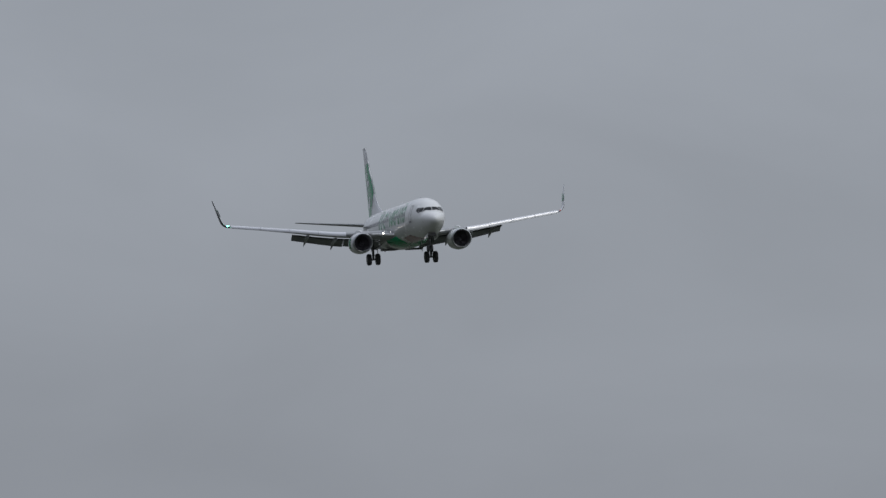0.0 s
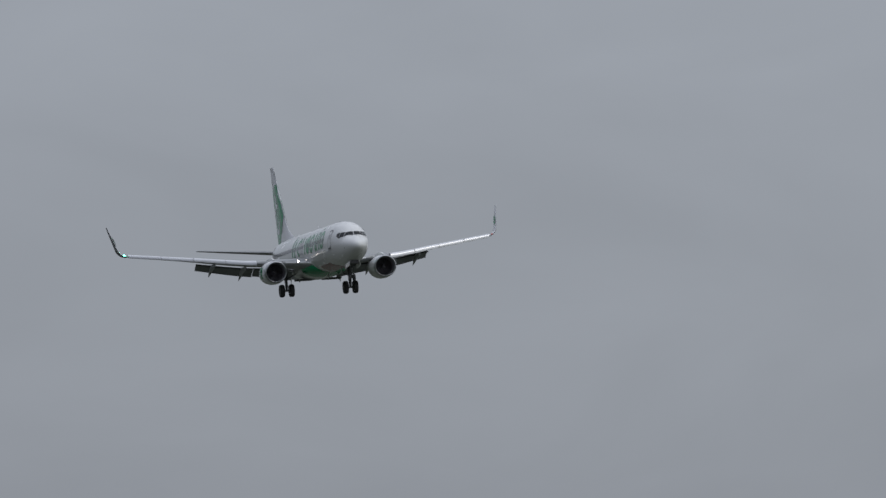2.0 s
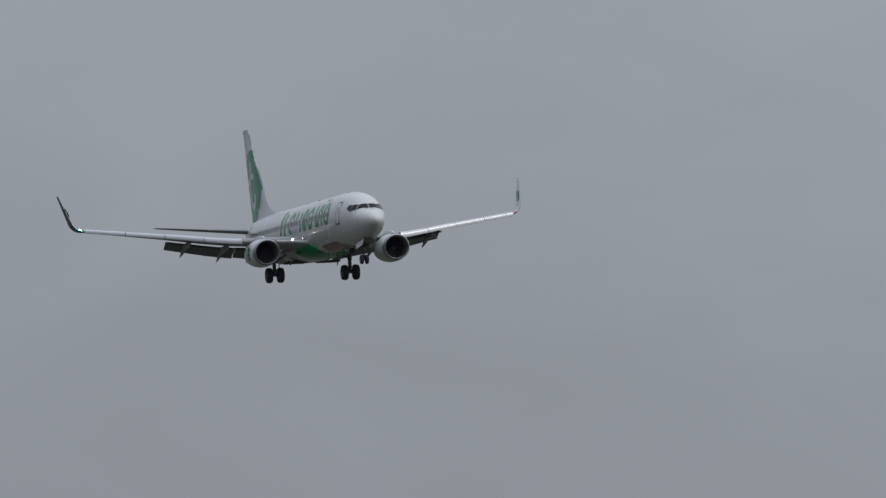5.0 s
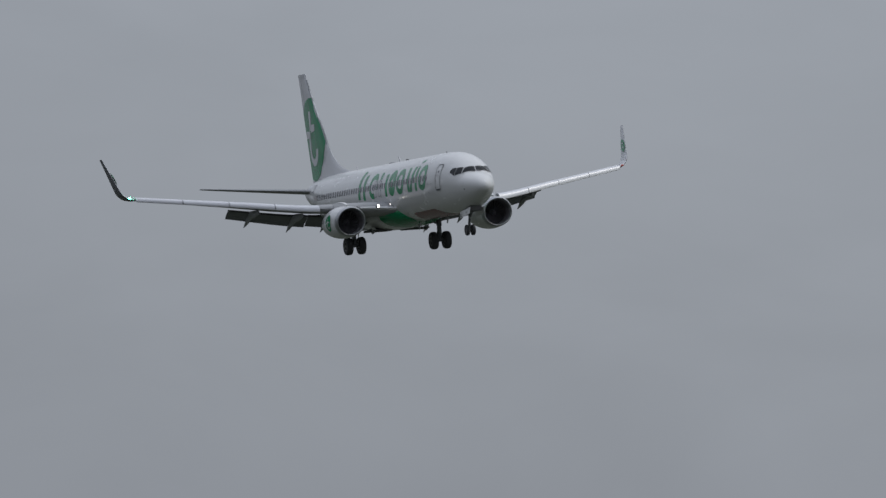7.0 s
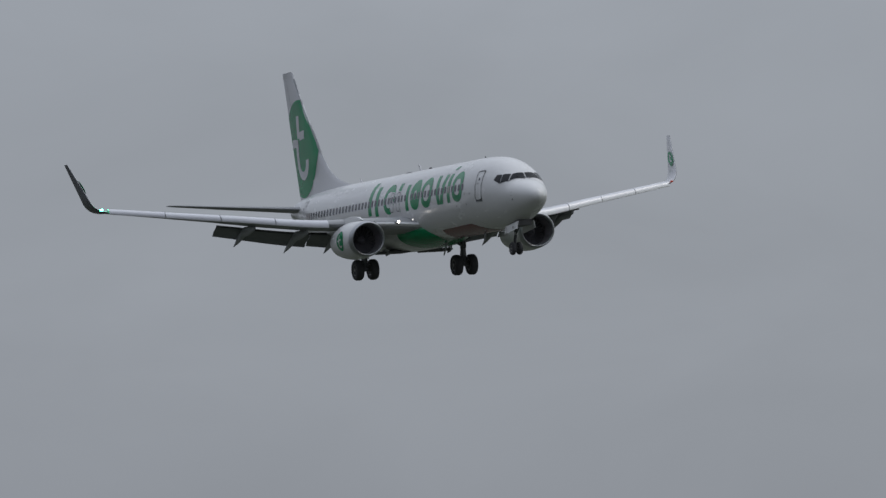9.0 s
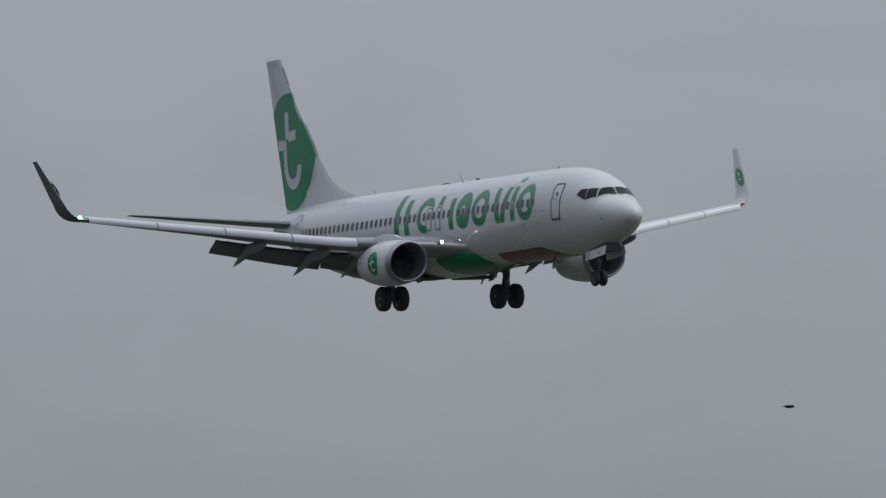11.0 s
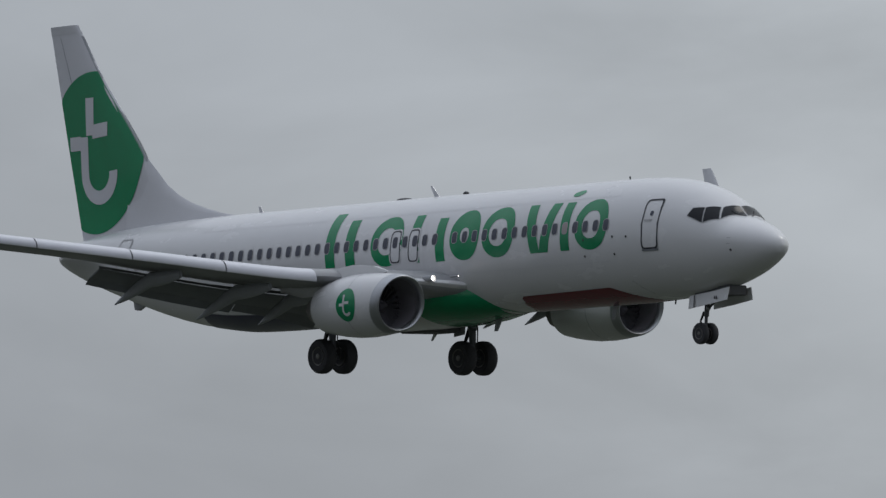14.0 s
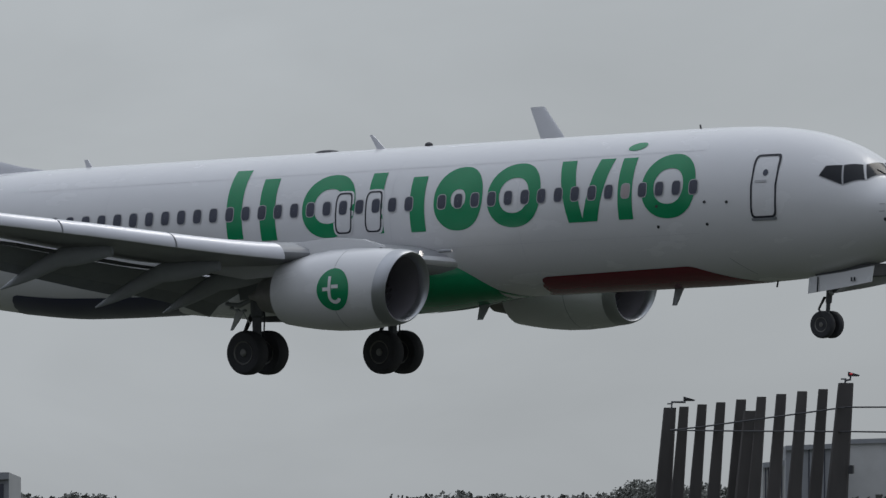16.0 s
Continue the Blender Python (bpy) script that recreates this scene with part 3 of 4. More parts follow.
for k in (-1, 1):
    secs = []
    for y in (1.3, 2.0, 2.44, 3.2, 4.0, 5.0, 5.95, 8, 10.5, 13, 15, 16.3):
        x, c, z, t = wing_at(y)
        secs.append(foil((x, k * y, z), c, t, 1, (0, -0.1 * k, 1), twist=1.2 - 2.0 * y / 16, camber=0.012))
    wing = part("wing", loft(secs), WING, airliner, "swept grey wing with flaps and slats extended", sharp=50)
    # blended winglet
    secs = []
    for f in [i / 12 for i in range(13)]:
        if f < 0.4:
            a = f / 0.4 * radians(76)
            y, z = 16.3 + 0.78 * math.sin(a), 0.86 + 0.78 * (1 - math.cos(a)) + 0.08 * math.sin(a)
        else:
            g = (f - 0.4) / 0.6
            y, z = 17.057 + 0.49 * g, 1.529 + 2.12 * g
            a = radians(76)
        le = -22.85 - 0.5 * min(1, f / 0.4) - 1.92 * max(0, (f - 0.4) / 0.6)
        ch = 1.55 - 0.28 * min(1, f / 0.4) - 0.8 * max(0, (f - 0.4) / 0.6)
        secs.append(foil((le, k * y, z), ch, 0.09, 1, (0, -k * math.sin(a), math.cos(a))))
    winglet = part("winglet", loft(secs), FIN_WHITE, wing, "tall white blended winglet with a green disc", sharp=50)
    skin = []
    for sec in secs:
        n_half = 14
        outer = [sec[0]] + sec[:n_half:-1] + [sec[n_half]]
        away = (outer[5] - sec[5]).normalized()
        skin.append([p + away * 0.008 for p in outer])
    part("winglet_outer_skin", sheet(skin), DARK_SKIN, winglet, "dark grey outer face of the winglet", sharp=50)
    rows = []
    for f in (0.02, 0.5, 1.0):
        rows.append([Vector((-24.36 - 0.36 * f * math.cos(b) - 0.33 * f * math.sin(b), k * (17.2 + 0.095 * f * math.sin(b) - 0.062), 2.3 + 0.42 * f * math.sin(b))) for b in (2 * math.pi * j / 24 for j in range(24))])
    part("winglet_disc", sheet(rows, True), GREEN, winglet, "green disc on the winglet")
    for dx, dz, w, h in ((-0.02, 0.06, 0.045, 0.2), (0.05, 0.12, 0.12, 0.045), (0.06, -0.14, 0.13, 0.045)):
        rows = [[Vector((-24.36 + dx - w * a - 0.8 * (dz + h * b), k * (17.135 + 0.225 * (dz + h * b) - 0.012), 2.3 + dz + h * b)) for a in (-1, 0, 1)] for b in (-1, 0, 1)]
        part("winglet_mark", sheet(rows), FIN_WHITE, winglet, "small plain white bar on the green disc")
    # slats, four drooped sections in bare metal
    for y0, y1 in ((6.0, 8.45), (8.49, 11.0), (11.04, 13.6), (13.64, 16.25)):
        rings = []
        for i in range(5):
            y = y0 + (y1 - y0) * i / 4
            x, c, z, t = wing_at(y)
            d = 0.30 + 0.045 * c
            sec = [(0.27, -0.2), (0.312, -0.19), (0.318, -0.12), (0.295, -0.02), (0.25, 0.075), (0.17, 0.155), (0.03, 0.215), (-0.2, 0.24), (-0.42, 0.235), (-0.42, 0.215), (-0.1, 0.18), (0.1, 0.09), (0.18, -0.03), (0.22, -0.16)]
            rings.append([Vector((x + 0.06 + px * d * 2.1, k * y, z - 0.01 + pz * d * 2.05)) for px, pz in sec])
        part("slat", loft(rings), ALU, wing, "drooped bare-metal leading edge slat", sharp=50)
    # flaps: a forward and an aft panel inboard and outboard of the engine exhaust
    for y0, y1, deep in ((2.05, 5.55, 1.02), (5.6, 10.4, 0.86)):
        for chord0, back, drop, ang, nm in ((0.95, -0.62, 0.26, 26, "flap"), (0.52, 0.16, 0.60, 42, "aft_flap")):
            secs = []
            for i in range(6):
                y = y0 + (y1 - y0) * i / 5
                p = wing_te(k * y)
                g = deep * (1.0 - 0.22 * (y - y0) / (y1 - y0))
                secs.append(foil((p.x - back * g, k * y, p.z - drop * g), chord0 * g * 1.05, 0.13, 1, (0, 0, 1), twist=ang))
            part(nm, loft(secs), FLAP, wing, "lowered grey trailing edge flap", sharp=50)
        # closed slab ahead of each flap, coloured as the shade in the gap
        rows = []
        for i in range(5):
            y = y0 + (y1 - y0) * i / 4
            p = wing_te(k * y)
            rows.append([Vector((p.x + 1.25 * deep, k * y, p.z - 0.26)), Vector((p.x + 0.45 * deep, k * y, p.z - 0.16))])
        part("flap_cove_shade", thick(rows, (0, 0, 0.08)), RECESS_SHADE, wing, "dark slab painted as the shade of the open flap cove")
    # flap track fairings hanging below the wing
    for y, tip, fwd in ((9.2, (-22.8, -1.39), 3.6), (6.72, (-21.75, -1.9), 4.0), (4.6, (-21.25, -2.06), 3.4)):
        x, c, z, t = wing_at(y)
        rings = []
        for i in range(12):
            f = i / 11
            px = tip[0] + fwd * (1 - f)
            base = z - 0.06 * c - 0.03
            hinge = 0.45
            cz = base - 0.10 - 0.1 * math.sin(f * 3) if f < hinge else base - 0.19 + (tip[1] - base + 0.19) * ((f - hinge) / (1 - hinge)) ** 1.05
            w = 0.13 * math.sin(math.pi * min(1, 0.08 + f * 0.97)) ** 0.6 + 0.012
            h = 0.23 * math.sin(math.pi * min(1, 0.10 + f * 0.93)) ** 0.7 + 0.02
            rings.append([Vector((px, k * y + w * math.cos(b), cz + h * math.sin(b))) for b in (2 * math.pi * j / 14 for j in range(14))])
        part("flap_track_fairing", loft(rings), FAIRING, wing, "pointed grey flap track fairing", sharp=60)
    # lights
    part("navigation_light", ball((-22.92, k * 16.56, 0.98), 0.09, 1.5, 1, 0.7), LAMP_GREEN if k < 0 else LAMP_RED, wing, "lit green wing tip light" if k < 0 else "lit red wing tip light")
    for px, py, pz, r, nm, words in ((-14.5, 2.63, -0.86, 0.088, "landing_light", "lit white landing light in the wing root"), (-14.0, 2.0, -0.8, 0.035, "turnoff_light", "small lit lamp in the wing root")):
        d = r * 1.6
        lens = spin_y([(r * 0.3, -0.02), (r * 0.8, -0.012), (r, 0.0), (r, 0.02)], (0, 0, 0), 16)
        part(nm, lens, LAMP_WHITE if r > 0.08 else LAMP_SMALL, wing, words).matrix_local = pose(px - d, k * py, pz, 0, 0, 90)
        cup = [(r * 1.0, d), (r * 1.02, 0.0), (r * 1.12, -0.005), (r * 1.2, 0.03), (r * 1.2, d + 0.35)]
        rings = [[Vector((px - q, k * py + m * math.cos(b), pz + m * math.sin(b))) for b in (2 * math.pi * h / 18 for h in range(18))] for m, q in cup]
        part("lamp_housing", loft(rings, caps=False), FAIRING, wing)

    # wing root glove and its leading edge
    rings = []
    for y in (1.2, 1.7, 2.2, 2.8, 3.6):
        x, c, z, t = wing_at(y)
        rings.append(foil((x + 0.12 * (1 - (y - 1.2) / 2.4), k * y, z), 3.2, 0.13, 1, (0, 0, 1)))
    part("root_glove", loft(rings), WHITE, wing, "white wing root leading edge", sharp=50)

    # horizontal tail
    secs = []
    for y, le, ch, z in ((0.35, -33.75, 4.1, 0.93), (0.9, -34.1, 3.85, 1.0), (4, -36.2, 2.6, 1.38), (6.9, -38.1, 1.38, 1.74), (7.12, -38.45, 0.95, 1.77)):
        secs.append(foil((le, k * y, z), ch, 0.085, 1, (0, 0, 1), twist=-1.5))
    part("horizontal_stabilizer", loft(secs), WING, airliner, "swept grey tailplane", sharp=50)

    # engine
    cy, cz = k * 4.88, -1.775

    def ring_at(x, r, flat=0.0, lean=0.0, n=48):
        out = []
        for j in range(n):
            b = 2 * math.pi * j / n
            yy, zz = r * math.cos(b) * (1 + flat * 0.5), r * math.sin(b)
            if zz < 0:
                zz *= 1 - flat
            out.append(Vector((x - 0.2 + lean * math.sin(b), cy + yy, cz + zz)))
        return out
    prof = [(-13.34, 0.955), (-13.6, 1.0), (-14.0, 1.04), (-14.6, 1.07), (-15.2, 1.06), (-15.8, 1.0), (-16.3, 0.92), (-16.75, 0.83), (-16.76, 0.78), (-16.3, 0.8)]
    engine = part("engine_nacelle", loft([ring_at(x, r, 0.07, 0.15 * max(0, 1 - (-13.34 - x) / 1.2)) for x, r in prof], caps=False), WHITE, airliner, "white engine nacelle with a green disc", sharp=60)
    prof = [(-13.44, 0.988), (-13.36, 0.978), (-13.25, 0.964), (-13.14, 0.93), (-13.09, 0.885), (-13.12, 0.84), (-13.22, 0.805), (-13.34, 0.79)]
    part("inlet_lip", loft([ring_at(x, r, 0.06, 0.17) for x, r in prof], caps=False), LIP, engine, "brushed metal inlet lip", sharp=60)
    prof = [(-13.34, 0.79), (-13.7, 0.775), (-14.3, 0.785)]
    part("inlet_duct", loft([ring_at(x, r, 0.05, 0.17 * max(0, 1 - (-13.34 - x) / 0.9)) for x, r in prof], caps=False), DUCT, engine, "grey inlet duct", sharp=60)
    part("fan_disc", loft([ring_at(-14.34, 0.8), ring_at(-14.4, 0.78)]), RECESS_SHADE, engine)
    for j in range(24):
        b = 2 * math.pi * j / 24
        u, w = Vector((0, math.cos(b), math.sin(b))), Vector((0, -math.sin(b), math.cos(b)))
        c = Vector((-14.4, cy, cz))
        rows = []
        for f in (0.2, 0.5, 0.78):
            tw = 0.3 + 0.9 * f
            rows.append([c + u * f + (w * math.sin(tw) + Vector((1, 0, 0)) * math.cos(tw)) * q for q in (-0.075, 0.075)])
        part("fan_blade", sheet(rows), FAN, engine)
    part("spinner", loft([ring_at(x, r, 0, 0, 20) for x, r in ((-13.85, 0.01), (-13.95, 0.1), (-14.1, 0.18), (-14.25, 0.24))]), FAN, engine)
    prof = [(-16.2, 0.68), (-16.8, 0.58), (-17.3, 0.46), (-17.55, 0.41), (-17.56, 0.38), (-17.0, 0.38)]
    part("core_exhaust", loft([ring_at(x, r) for x, r in prof]), HOT, engine, "dark metal exhaust nozzle")
    part("exhaust_plug", loft([ring_at(x, r, 0, 0, 20) for x, r in ((-17.0, 0.27), (-17.6, 0.21), (-18.05, 0.06))]), HOT, engine)
    rings = []
    for x, w, lo, hi in ((-13.95, 0.03, -0.72, -0.68), (-14.6, 0.14, -0.8, -0.5), (-15.6, 0.2, -0.9, -0.42), (-16.8, 0.22, -1.3, -0.52), (-18.2, 0.2, -1.35, -0.75), (-19.6, 0.05, -1.1, -0.9)):
        rings.append([Vector((x, cy + a * w, z)) for a, z in ((-1, lo), (-1, (lo + hi) / 2), (-0.7, hi), (0.7, hi), (1, (lo + hi) / 2), (1, lo))])
    part("engine_pylon", loft(rings), WHITE, engine, "white engine pylon", sharp=50)
    # cowling seams and the green disc on both cowling sides
    part("cowl_seam", loft([ring_at(-14.62, 1.0735, 0.07), ring_at(-14.635, 1.0735, 0.07)], caps=False), FLAP, engine)

    def nacelle_point(x, z, out, q):
        r = np.interp(-x, [13.34, 13.6, 14.0, 14.6, 15.2, 15.8, 16.3], [0.955, 1.0, 1.04, 1.07, 1.06, 1.0, 0.92]) + out
        dz = (z - cz) / (0.93 if z < cz else 1.0)
        return Vector((x - 0.2, cy + q * math.sqrt(max(r * r - dz * dz, 0)) * 1.035, z))
    for q in (k,):
        rows = []
        for f in (0.02, 0.35, 0.7, 1.0):
            rows.append([nacelle_point(-14.6 - 0.49 * f * math.cos(b), cz + 0.03 + 0.53 * f * math.sin(b), 0.01, q) for b in (2 * math.pi * j / 32 for j in range(32))])
        disc = part("nacelle_disc", sheet(rows, True), GREEN, engine, "green disc on the cowling")
        rows = []
        for i in range(13):
            f = i / 12
            if f < 0.55:
                x, z, nx, nz = -14.69, cz + 0.36 - 0.5 * f / 0.55, 1, 0
            else:
                b = math.pi + (f - 0.55) / 0.45 * math.pi * 0.85
                x, z = -14.53 + 0.16 * math.cos(b), cz - 0.14 + 0.15 * math.sin(b)
                nx, nz = -math.cos(b), -math.sin(b)
            rows.append([nacelle_point(x + nx * d, z + nz * d, 0.018, q) for d in (-0.045, 0.045)])
        part("disc_mark", sheet(rows), WHITE, engine, "plain white hook shape on the green disc")
        for x0, x1, z0 in ((-14.63, -14.42, 0.1), (-14.9, -14.72, 0.04)):
            rows = [[nacelle_point(x0 + (x1 - x0) * u / 4, cz + z0 + d, 0.018, q) for d in (-0.045, 0.045)] for u in range(5)]
            part("disc_mark", sheet(rows), WHITE, engine, "small plain white pad on the green disc")
    rows = [[nacelle_point(-14.9 + 0.45 * u, -0.95 + 0.05 * v, 0.02, -k) + Vector((0, -k * 0.22 * u, 0.16 * u)) for v in (0, 1)] for u in (0, 0.5, 1)]
    part("strake", thick(rows, (0, 0.02, 0)), WHITE, engine)

# fin with rudder and dorsal fillet
FIN = [(1.2, -33.0, -36.93), (1.9, -33.0, -37.09), (3.37, -32.95, -37.42), (4.0, -33.25, -37.57), (7.0, -35.79, -38.25), (8.6, -36.95, -38.61), (8.8, -37.12, -38.65)]


def fin_span(z):
    x0, x1 = lerp(FIN, z)
    return x0, x1


def fin_y(x, z):
    x0, x1 = fin_span(z)
    c = min(max((x0 - x) / (x0 - x1), 0), 1)
    t = 0.095
    return (x0 - x1) * 5 * t * (0.2969 * math.sqrt(c) - 0.126 * c - 0.3516 * c * c + 0.2843 * c**3 - 0.1036 * c**4)


secs = []
for z in (1.2, 1.9, 2.6, 3.37, 4.0, 5.5, 7.0, 8.6, 8.8):
    x0, x1 = fin_span(z)
    secs.append(foil((x0, 0, z), x0 - x1, 0.095, 1, (0, 1, 0)))
fin = part("fin", loft(secs), FIN_WHITE, airliner, "tall white fin with a large green disc", sharp=50)
rings = []
for x, top, w in ((-28.45, 1.94, 0.03), (-29.3, 2.08, 0.1), (-30.1, 2.27, 0.14), (-30.9, 2.5, 0.17), (-31.6, 2.79, 0.19), (-32.2, 3.14, 0.2), (-32.75, 3.62, 0.19), (-33.3, 4.1, 0.17), (-34.2, 4.1, 0.2)):
    rings.append([Vector((x, a * w * b, 1.5 + (top - 1.5) * f)) for a, f, b in ((-1, 0, 1.6), (-1, 0.4, 1.1), (-1, 0.75, 0.7), (-0.5, 0.96, 0.5), (0, 1, 1), (0.5, 0.96, 0.5), (1, 0.75, 0.7), (1, 0.4, 1.1), (1, 0, 1.6))])
part("dorsal_fillet", loft(rings), FIN_WHITE, fin, "white dorsal fillet ahead of the fin", sharp=60)
part("rudder_seam", join(*[sheet([[Vector((lambda x: (x - d, q * (fin_y(x, z) + 0.006), z))(fin_span(z)[0] * 0.32 + fin_span(z)[1] * 0.68)) for d in (0, 0.025)] for z in (1.9, 3.4, 5, 6.5, 8.4)]) for q in (-1, 1)]), FLAP, fin)
for q in (-1, 1):
    rows = []
    for z in (8.5, 8.65, 8.78):
        x0, x1 = fin_span(z)
        rows.append([Vector((x0 + (x1 - x0) * u / 12, q * (fin_y(x0 + (x1 - x0) * u / 12, z) + 0.008), z)) for u in range(13)])
    part("fin_cap", sheet(rows), SEAM, fin, "grey cap along the fin tip")
    rows = []
    for h in range(20):
        z = 4.0 + 4.4 * h / 19
        x0 = fin_span(z)[0]
        rows.append([Vector((x0 - d, q * (fin_y(x0 - d, z) + 0.008), z)) for d in (0.0, 0.03, 0.07)])
    part("leading_edge_strip", sheet(rows), FAIRING, fin, "grey erosion strip on the fin's leading edge")
DISC_X, DISC_Z, DISC_R = -36.1, 4.45, 2.73
for q in (-1, 1):
    rows = []
    for i in range(41):
        z = DISC_Z - DISC_R * math.cos(math.pi * i / 40)
        h = DISC_R * math.sin(math.pi * i / 40)
        x0, x1 = fin_span(z)
        a, b = min(DISC_X + h, x0 - 0.035), max(DISC_X - h, x1)
        rows.append([Vector((a + (b - a) * j / 14, q * (fin_y(a + (b - a) * j / 14, z) + 0.012), z)) for j in range(15)])
    disc = part("fin_disc", sheet(rows), GREEN, fin, "large green disc on the fin")
    # upright stub with a pad ahead of it, a lower pad behind, and a hook below
    def fin_stroke(way, half=0.235):
        rows = []
        for (x, z), (nx, nz) in way:
            rows.append([Vector((x + nx * d, q * (fin_y(x + nx * d, z + nz * d) + 0.022), z + nz * d)) for d in (-half, 0, half)])
        return sheet(rows)
    stub = [((-36.33, 6.3 - 0.14 * h), (1, 0)) for h in range(10)]
    fore = [((-36.18 + 0.11 * h, 5.15 + 0.008 * h), (0, 1)) for h in range(9)]
    aft = [((-37.6 + 0.1 * h, 4.8), (0, 1)) for h in range(8)]
    hook = [((-36.7, 5.0 - 0.13 * h), (1, 0)) for h in range(10)]
    for h in range(1, 17):
        b = math.pi + h / 16 * math.pi * 1.02
        hook.append(((-35.83 + 0.87 * math.cos(b), 3.75 + 0.82 * math.sin(b)), (-math.cos(b), -math.sin(b))))
    for way in (stub, fore, aft, hook):
        part("fin_mark", fin_stroke(way), FIN_WHITE, fin, "plain white shape on the green disc")


# ---- landing gear ----
def wheel(parent, centre, radius, width):
    r, w = radius, width / 2
    prof = [(r * 0.5, -w * 0.8), (r * 0.72, -w), (r * 0.9, -w * 0.95), (r * 0.985, -w * 0.6), (r, -w * 0.2), (r, w * 0.2), (r * 0.985, w * 0.6), (r * 0.9, w * 0.95), (r * 0.72, w), (r * 0.5, w * 0.8)]
    tyre = part("tyre", spin_y(prof, centre, 36), TYRE, parent, "black rubber tyre")
    prof = [(r * 0.1, -w * 0.95), (r * 0.16, -w * 0.9), (r * 0.2, -w * 0.62), (r * 0.42, -w * 0.7), (r * 0.53, -w * 0.92), (r * 0.55, -w * 0.8), (r * 0.55, w * 0.8), (r * 0.53, w * 0.92), (r * 0.42, w * 0.7), (r * 0.2, w * 0.62), (r * 0.16, w * 0.9), (r * 0.1, w * 0.95)]
    part("rim", spin_y(prof, centre, 24), RIM, tyre, "grey metal wheel rim")


for k in (-1, 1):
    y = k * 2.86
    gear = part("main_gear", tube([(-19.55, y, -0.9), (-19.58, y, -2.2), (-19.6, y, -2.25), (-19.6, y, -3.14)], [0.18, 0.17, 0.12, 0.11], 16), STEEL, airliner, "extended main landing gear leg")
    part("axle", tube([(-19.6, y - 0.5, -3.14), (-19.6, y + 0.5, -3.14)], 0.09, 12), STEEL, gear)
    for d in (-0.43, 0.43):
        wheel(gear, (-19.6, y + d, -3.14), 0.565, 0.42)
    part("side_brace", tube([(-19.5, y - k * 0.1, -2.1), (-19.4, y - k * 1.3, -1.5)], 0.06, 8), STEEL, gear)
    part("torque_link", thick([[(-19.75, y - 0.09, -2.15), (-19.75, y + 0.09, -2.15)], [(-20.02, y - 0.05, -2.6), (-20.02, y + 0.05, -2.6)], [(-19.72, y - 0.09, -3.0), (-19.72, y + 0.09, -3.0)]], (0.05, 0, 0)), DARK, gear)
    part("brake_hose", tube([(-19.42, y + 0.03, -1.5), (-19.38, y + 0.05, -2.2), (-19.45, y + 0.08, -2.7), (-19.5, y + 0.2, -3.05)], 0.022, 6), DARK, gear)
    part("gear_door", thick([[(-19.2, y + k * 0.28, -1.2), (-19.2, y + k * 0.3, -1.75)], [(-19.95, y + k * 0.28, -1.2), (-19.85, y + k * 0.3, -1.8)]], (0, k * 0.04, 0)), FLAP, gear, "grey gear leg door")
    part("door_tip", thick([[(-20.42, k * 2.25, -2.0), (-20.72, k * 2.25, -2.0)], [(-20.67, k * 2.22, -2.28), (-20.84, k * 2.22, -2.28)], [(-20.91, k * 2.2, -2.52), (-20.97, k * 2.2, -2.52)]], (0, 0.05, 0)), WHITE, gear, "pale pointed door tip")
    part("actuator", tube([(-19.65, y, -1.75), (-20.1, y + k * 0.05, -1.92), (-20.5, y + k * 0.08, -1.86)], [0.05, 0.07, 0.045], 10), FAIRING, gear, "pale retraction actuator")
    for ax, az in ((-20.12, -2.04), (-20.3, -1.98), (-19.9, -2.06)):
        part("hydraulic_fitting", ball((ax, y + k * 0.1, az), 0.055, 1.3, 0.8, 0.8, 8), FAIRING, gear)
    part("hydraulic_line", tube([(-19.7, y + k * 0.14, -2.4), (-19.95, y + k * 0.12, -2.1), (-20.3, y + k * 0.1, -2.0), (-20.5, y, -1.8)], 0.02, 6), WHITE, gear)
    # solid block under the belly; its dark colour stands for the well's shade
    part("wheel_well_shade", block((-20.3, min(k * 0.45, k * 2.0), -2.34), (-18.9, max(k * 0.45, k * 2.0), -2.2), 0.04), RECESS_SHADE, gear, "dark block painted as the shade of the open wheel well")
    part("inner_gear_door", thick([[(-18.75, k * 1.9, -2.1), (-18.6, k * 1.75, -2.42)], [(-19.35, k * 1.9, -2.12), (-19.15, k * 1.75, -2.48)]], (0, k * 0.03, 0)), FAIRING, gear)

gear = part("nose_gear", tube([(-3.95, 0, -1.6), (-4.08, 0, -2.5), (-4.09, 0, -2.52), (-4.15, 0, -3.05)], [0.085, 0.08, 0.055, 0.05], 14), STEEL, airliner, "extended nose landing gear leg")
part("axle", tube([(-4.15, -0.24, -3.046), (-4.15, 0.24, -3.046)], 0.05, 10), STEEL, gear)
for d in (-0.19, 0.19):
    wheel(gear, (-4.15, d, -3.046), 0.343, 0.2)
part("drag_brace", tube([(-4.05, 0, -2.3), (-3.1, 0, -1.75)], 0.045, 8), STEEL, gear)
part("torque_link", thick([[(-4.2, -0.05, -2.35), (-4.2, 0.05, -2.35)], [(-4.4, -0.03, -2.65), (-4.4, 0.03, -2.65)], [(-4.22, -0.05, -2.95), (-4.22, 0.05, -2.95)]], (0.03, 0, 0)), DARK, gear)
part("taxi_light", ball((-3.98, 0, -2.25), 0.09, 0.7), LIP, gear)
